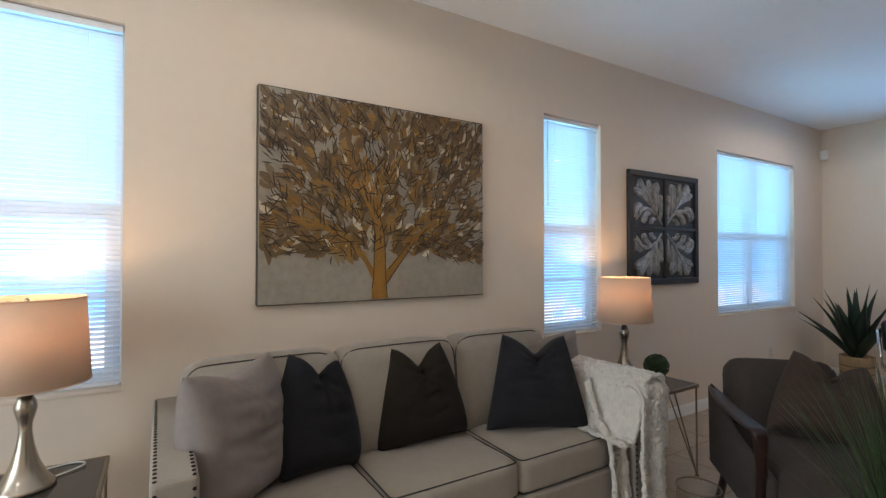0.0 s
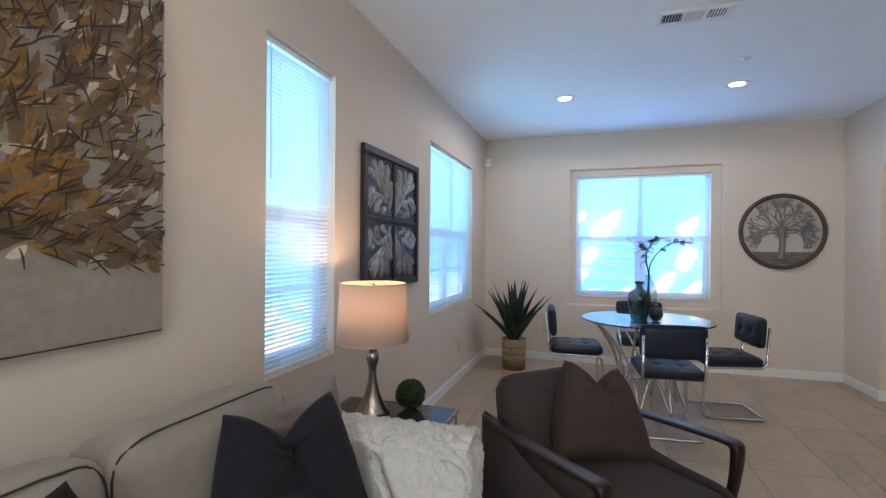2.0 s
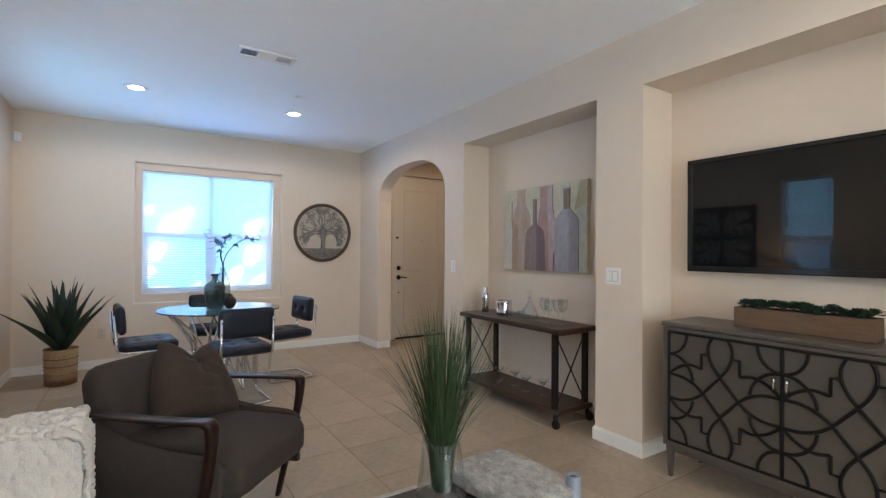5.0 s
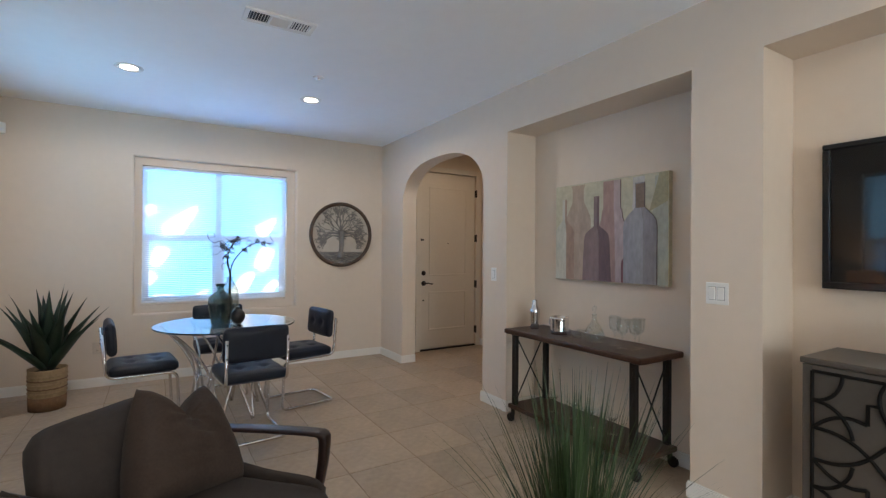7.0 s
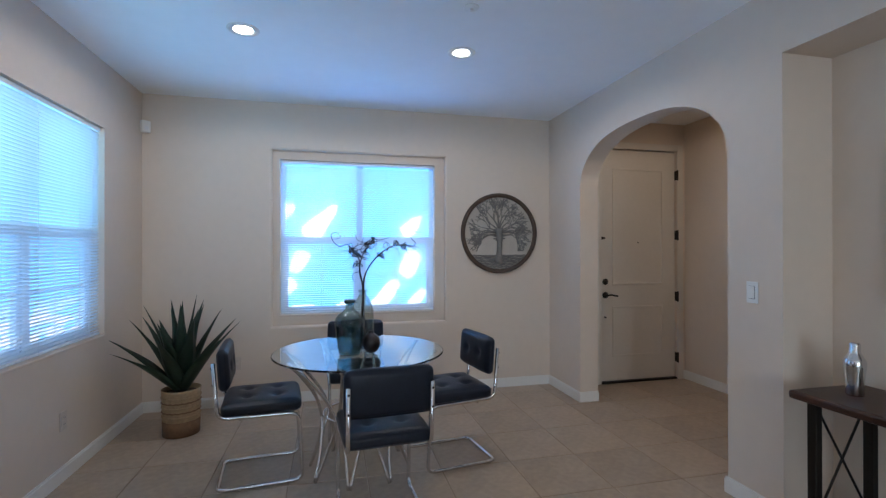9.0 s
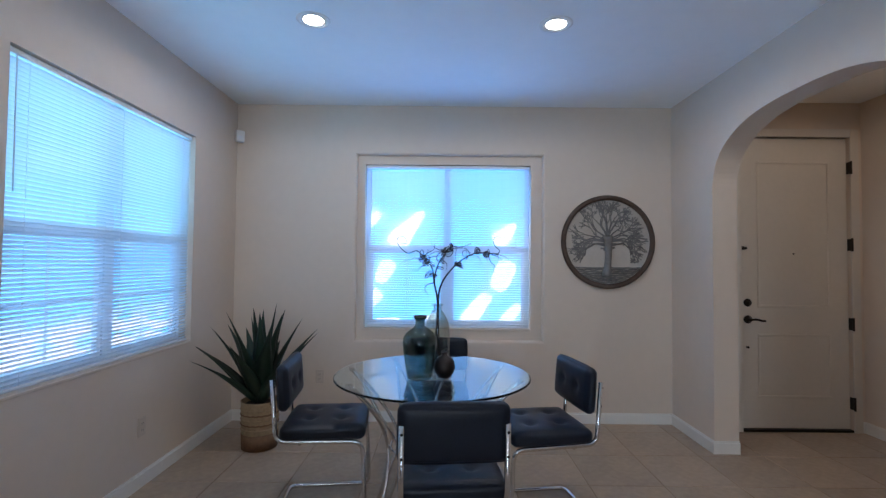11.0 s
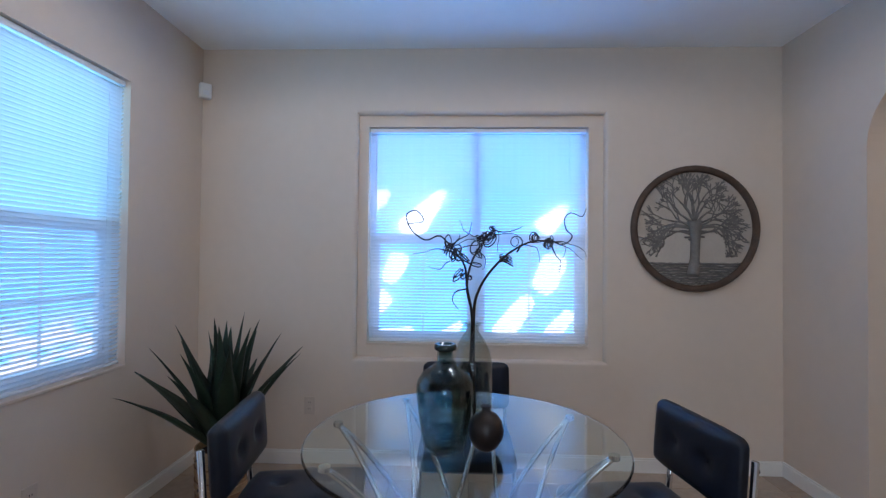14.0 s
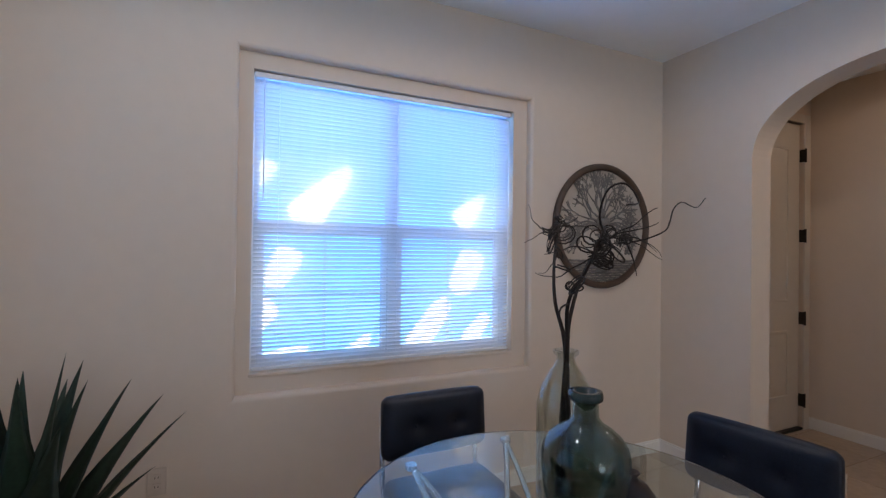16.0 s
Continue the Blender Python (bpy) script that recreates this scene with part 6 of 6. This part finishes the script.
    bm = bmesh.new()
    bm.faces.new([bm.verts.new((w * u, -0.0436, h * v)) for u, v in ((0.86, 0.66), (0.995, 0.74), (0.995, 0.995), (0.935, 0.995))])
    part("painted_wedge", bm, mat("paint_olive_wedge", (0.30, 0.27, 0.16), 0.45, var=0.25, scale=5, bump=0.2, bscale=120), t)
    return t


bottle_canvas()


def tv():
    x0, x1, z0, z1 = 1.045, 2.265, 1.19, 1.893
    t = thing("television", pose(x1, NB, z0, 0, 0, 180), "black flat screen television mounted in the wall niche", "television")
    w, h = x1 - x0, z1 - z0
    part("cabinet_back", box(0.1, w - 0.1, -0.05, -0.002, 0.08, h - 0.08, 0.01), TVBLACK, t)
    part("screen", box(0.02, w - 0.02, -0.072, -0.05, 0.02, h - 0.02), SCREEN, t, "glossy black screen")
    for a, b, c, d in ((0, w, 0, 0.036), (0, w, h - 0.028, h), (0, 0.032, 0.036, h - 0.028), (w - 0.032, w, 0.036, h - 0.028)):
        part("bezel", box(a, b, -0.082, -0.048, c, d, 0.005), TVBLACK, t)
    return t


tv()


def fret_cabinet():
    x0, x1, y1 = 1.00, 2.215, -0.85
    w, d, z0, z1 = x1 - x0, 0.385, 0.185, 0.905
    t = thing("sideboard_cabinet", pose(x1, y1, 0, 0, 0, 180), "silver grey sideboard with dark fretwork over mirrored doors", "cabinet")
    # own axes: x to the right as seen from the room, y into the wall
    part("top", box(-0.008, w + 0.008, -0.008, d + 0.004, z1 - 0.026, z1, 0.005), SILVERWOOD, t)
    part("body", box(0, w, 0.020, d, z0, z1 - 0.026, 0.003), SILVERWOOD, t)
    f = 0.035
    for a, b, c, e in ((0, f, z0, z1 - 0.03), (w - f, w, z0, z1 - 0.03), (f, w - f, z0, z0 + f), (f, w - f, z1 - 0.03 - f * 0.7, z1 - 0.03)):
        part("face_frame", box(a, b, 0.0, 0.019, c, e, 0.003), SILVERWOOD, t)
    zb, zt = z0 + f + 0.002, z1 - 0.03 - f * 0.7 - 0.002
    mir = mat("grey_door_panel", (0.125, 0.112, 0.098), 0.28, 0.45, var=0.08, scale=4)
    half = w / 2
    H2 = zt - zb
    for k in (0, 1):
        a0, b0 = (f + 0.002, half - 0.0015) if k == 0 else (half + 0.0015, w - f - 0.002)
        door = part("door", box(a0, b0, 0.004, 0.018, zb, zt, 0.002), mir, t, "grey panelled door")
        W = b0 - a0
        bm = bmesh.new()

        def stroke(pts):
            run = []
            for u, v in pts:
                ok = -0.001 <= u <= W + 0.001 and -0.001 <= v <= H2 + 0.001
                if ok:
                    x = a0 + u if k == 0 else b0 - u
                    run.append((x, 0.0005, zb + v))
                if (not ok) and len(run) > 1:
                    rod(run, 0.0078, 6, bm)
                if not ok:
                    run = []
            if len(run) > 1:
                rod(run, 0.0078, 6, bm)

        # one quarter of the pattern, mirrored left to right and up to down: ovals that run on into lenses, corner arcs, steps
        for su in (1, -1):
            for sv in (1, -1):
                def line(pts, n=24, bent=True):
                    run = curve_points([(u, v, 0) for u, v in pts], n) if bent else [Vector((u, v, 0)) for u, v in pts]
                    stroke([(min(W, max(0, W * (0.5 + su * (p.x - 0.5)))), min(H2, max(0, H2 * (0.5 + sv * (0.5 - p.y))))) for p in run])
                line([(0.43, 0.0), (0.397, 0.07), (0.395, 0.15), (0.43, 0.24), (0.50, 0.33), (0.58, 0.415), (0.66, 0.5), (0.75, 0.565), (0.87, 0.605), (1.0, 0.61)], 48)
                line([(1 - 0.185 * math.cos(radians(a)), 0.20 * math.sin(radians(a))) for a in range(0, 91, 15)])
                line([(0.755, 0.41), (0.775, 0.34), (0.83, 0.265), (0.91, 0.215), (1.0, 0.20)])
                line([(0.60, 0.157), (0.67, 0.16), (0.672, 0.29)], bent=False)
                line([(0.672, 0.29), (0.76, 0.272), (0.84, 0.285), (0.92, 0.325), (1.0, 0.392)])
        for fr in ((0, 0, 0, H2), (W, 0, W, H2), (0, 0, W, 0), (0, H2, W, H2)):
            stroke([(fr[0] + (fr[2] - fr[0]) * i / 10, fr[1] + (fr[3] - fr[1]) * i / 10) for i in range(11)])
        part("fretwork", bm, FRET, door, "dark interlaced fretwork", True)
        hx = half - 0.028 if k == 0 else half + 0.028
        part("handle", rod(rounded([(hx, 0.002, zt - 0.20), (hx, -0.022, zt - 0.20), (hx, -0.022, zt - 0.15), (hx, 0.002, zt - 0.15)], 0.01), 0.006, 8), CHROME, door, "chrome pull handle", True)
    for x in (0.03, w - 0.03):
        for y in (0.03, d - 0.03):
            part("leg", lathe([(0.014, 0), (0.026, z0)], 4, m=pose(x, y, 0, 0, 0, 45)), SILVERWOOD, t)
    part("apron", box(0.05, w - 0.05, 0.012, 0.03, z0 - 0.03, z0, 0.004), SILVERWOOD, t)
    return t


fret_cabinet()


def planter():
    t = thing("planter_box", pose(1.60, -1.06, 0.907), "long weathered wooden planter box of dark green succulents", "planter")
    w, d, h = 0.295, 0.062, 0.105
    for a, b, c, e in ((-w, w, -d, -d + 0.012), (-w, w, d - 0.012, d), (-w, -w + 0.012, -d + 0.012, d - 0.012), (w - 0.012, w, -d + 0.012, d - 0.012)):
        part("side_board", box(a, b, c, e, 0, h, 0.002), PLANTERWOOD, t)
    part("soil", box(-w + 0.012, w - 0.012, -d + 0.012, d - 0.012, 0.01, h - 0.015), mat("dark_soil", (0.03, 0.02, 0.014)), t)
    rng = random.Random(17)
    for i in range(30):
        bm = bmesh.new()
        c = Vector((-w + 0.02 + i * (2 * w - 0.04) / 29, rng.uniform(-0.045, 0.045), h - 0.012 + rng.uniform(0, 0.022)))
        for k in range(20):
            a = k * 2.4
            ln = 0.030 + 0.026 * k / 20
            lift = radians(84 - 95 * k / 20)
            o = Vector((math.cos(a), math.sin(a), 0))
            s = Vector((-math.sin(a), math.cos(a), 0))
            p0 = c + Vector((0, 0, 0.012))
            p1 = p0 + (o * math.cos(lift) + Vector((0, 0, math.sin(lift)))) * ln * 0.6
            p2 = p0 + (o * math.cos(lift * 0.9) + Vector((0, 0, math.sin(lift * 0.9)))) * ln
            q = [bm.verts.new(v) for v in (p0, p1 + s * 0.012, p2, p1 - s * 0.012, p1 - Vector((0, 0, 0.006)))]
            for f3 in ((0, 1, 4), (1, 2, 4), (2, 3, 4), (3, 0, 4), (0, 1, 2), (0, 2, 3)):
                bm.faces.new([q[j] for j in f3])
        part("succulent", bm, SUCCULENT, t)
    return t


planter()


# ---- small fixtures ----
GAPGREY = mat("grey_switch_gap", (0.22, 0.22, 0.21), 0.6)
BEIGEPLASTIC = mat("beige_plastic", (0.60, 0.50, 0.41), 0.45, var=0.03, scale=10)


def wall_plate(name, m, w, h, rockers, label, category, sockets=False):
    t = thing(name, m, label, category)
    shell = BEIGEPLASTIC if sockets else PLASTIC
    part("plate", box(-w / 2, w / 2, -0.006, -0.0005, -h / 2, h / 2, 0.003), shell, t)
    for i in range(rockers):
        x = (i - (rockers - 1) / 2) * 0.046
        part("rocker_gap", box(x - 0.019, x + 0.019, -0.0066, -0.0062, -0.0355, 0.0355), GAPGREY, t)
        part("rocker", box(x - 0.0165, x + 0.0165, -0.0115, -0.0068, -0.033, 0.033, 0.002), PLASTIC, t)
    if sockets:
        for z in (-0.02, 0.02):
            s = part("socket", box(-0.016, 0.016, -0.0085, -0.0062, z - 0.014, z + 0.014, 0.002), shell, t)
            for x in (-0.006, 0.006):
                part("slot", box(x - 0.001, x + 0.001, -0.0095, -0.0086, z - 0.005, z + 0.005), BLACKMETAL, s)
    return t


wall_plate("light_switch", pose(2.638, YC, 1.145, 0, 0, 180), 0.118, 0.116, 2, "white double rocker light switch plate on the pier", "light switch")
wall_plate("light_switch", pose(4.57, YC, 1.16, 0, 0, 180), 0.072, 0.116, 1, "white single rocker light switch plate by the arch", "light switch")
wall_plate("power_outlet", pose(5.787, YA, 0.36), 0.072, 0.116, 0, "beige wall power outlet under the wide window", "power outlet", True)
wall_plate("power_outlet", pose(X1, 2.09, 0.38, 0, 0, -90), 0.072, 0.116, 0, "beige wall power outlet behind the agave", "power outlet", True)
wall_plate("power_outlet", pose(X1, -0.185, 0.38, 0, 0, -90), 0.072, 0.116, 0, "beige wall power outlet near the round table", "power outlet", True)
s = thing("security_sensor", pose(X1, YA, 2.45), "small white security sensor in the wall corner", "sensor")
part("housing", move(box(-0.036, 0.036, -0.024, 0.024, -0.05, 0.05, 0.008), pose(-0.035, -0.035, 0, 0, 0, -45)), PLASTIC, s)
part("lens", move(box(-0.018, 0.018, -0.026, -0.021, -0.03, 0.0, 0.002), pose(-0.035, -0.035, 0, 0, 0, -45)), VINYL, s)

v = thing("ceiling_vent", pose(4.20, 0.975, H), "white metal ceiling air vent with a three-part grille", "air vent")
w, d = 0.085, 0.205
bm = bmesh.new()
for a, b, c, e in ((-w, w, -d, -d + 0.028), (-w, w, d - 0.028, d), (-w, -w + 0.028, -d + 0.028, d - 0.028), (w - 0.028, w, -d + 0.028, d - 0.028)):
    box(a, b, c, e, -0.012, 0, 0.003, bm=bm)
part("frame", bm, TRIM, v)
# flat dark sheet stands in for the shade inside the duct
part("backing", box(-w + 0.02, w - 0.02, -d + 0.02, d - 0.02, -0.003, -0.0005), mat("duct_shadow", (0.03, 0.035, 0.045), 0.7), v, "dark sheet for the shade of the duct behind the grille")
for y in (-0.059, 0.059):
    part("divider", box(-w + 0.028, w - 0.028, y - 0.007, y + 0.007, -0.012, -0.003, 0.002), TRIM, v)
# the outer cells' blades turn towards the ends, the middle cell's towards the room
for y0, y1, lean in ((-d + 0.028, -0.066, 48), (-0.052, 0.052, 0), (0.066, d - 0.028, -48)):
    if lean:
        for i in range(7):
            y = y0 + (y1 - y0) * (i + 0.5) / 7
            part("blade", move(box(-w + 0.028, w - 0.028, -0.004, 0.004, -0.0004, 0.0004), pose(0, y, -0.0075, lean, 0, 0)), TRIM, v)
    else:
        for i in range(7):
            x = -w + 0.028 + (2 * w - 0.056) * (i + 0.5) / 7
            part("blade", move(box(-0.004, 0.004, y0, y1, -0.0004, 0.0004), pose(x, 0, -0.0075, 0, 48, 0)), TRIM, v)
s = thing("sprinkler_cap", pose(4.99, 0.505, H), "small round white sprinkler cap on the ceiling", "sprinkler")
part("cap", lathe([(0, -0.012), (0.03, -0.010), (0.042, -0.004), (0.043, 0), (0, 0)], 24), PLASTIC, s, smooth=True)
part("stem", lathe([(0, -0.022), (0.012, -0.02), (0.013, -0.011), (0, -0.01)], 12), PLASTIC, s)


# ---- floor tiles ----
PITCH, GAP = 0.465, 0.0045
GX, GY = 4.47, 0.12


def tile_mesh(w, d):
    bm = box(-w / 2, w / 2, -d / 2, d / 2, -0.012, 0.0)
    top = [e for e in bm.edges if all(v.co.z > -0.001 for v in e.verts)]
    bmesh.ops.bevel(bm, geom=top, offset=0.0022, segments=1, affect="EDGES")
    me = bpy.data.meshes.new("tile")
    bm.to_mesh(me)
    bm.free()
    me.materials.append(TILE)
    return me


tile_data = {}
rng = random.Random(2)
for i in range(-16, 7):
    for j in range(-6, 7):
        x0, x1 = max(X0, GX + PITCH * i), min(X1, GX + PITCH * (i + 1))
        y0, y1 = max(HY, GY + PITCH * j), min(YA, GY + PITCH * (j + 1))
        if x1 - x0 < 0.02 or y1 - y0 < 0.02 or (x1 < 2.4 and y1 < NB):
            continue
        key = (round(x1 - x0 - GAP, 3), round(y1 - y0 - GAP, 3))
        if key not in tile_data:
            tile_data[key] = tile_mesh(*key)
        ob = new("tile", tile_data[key])
        ob.parent = floor
        ob.location = ((x0 + x1) / 2, (y0 + y1) / 2, rng.uniform(-0.0006, 0.0))
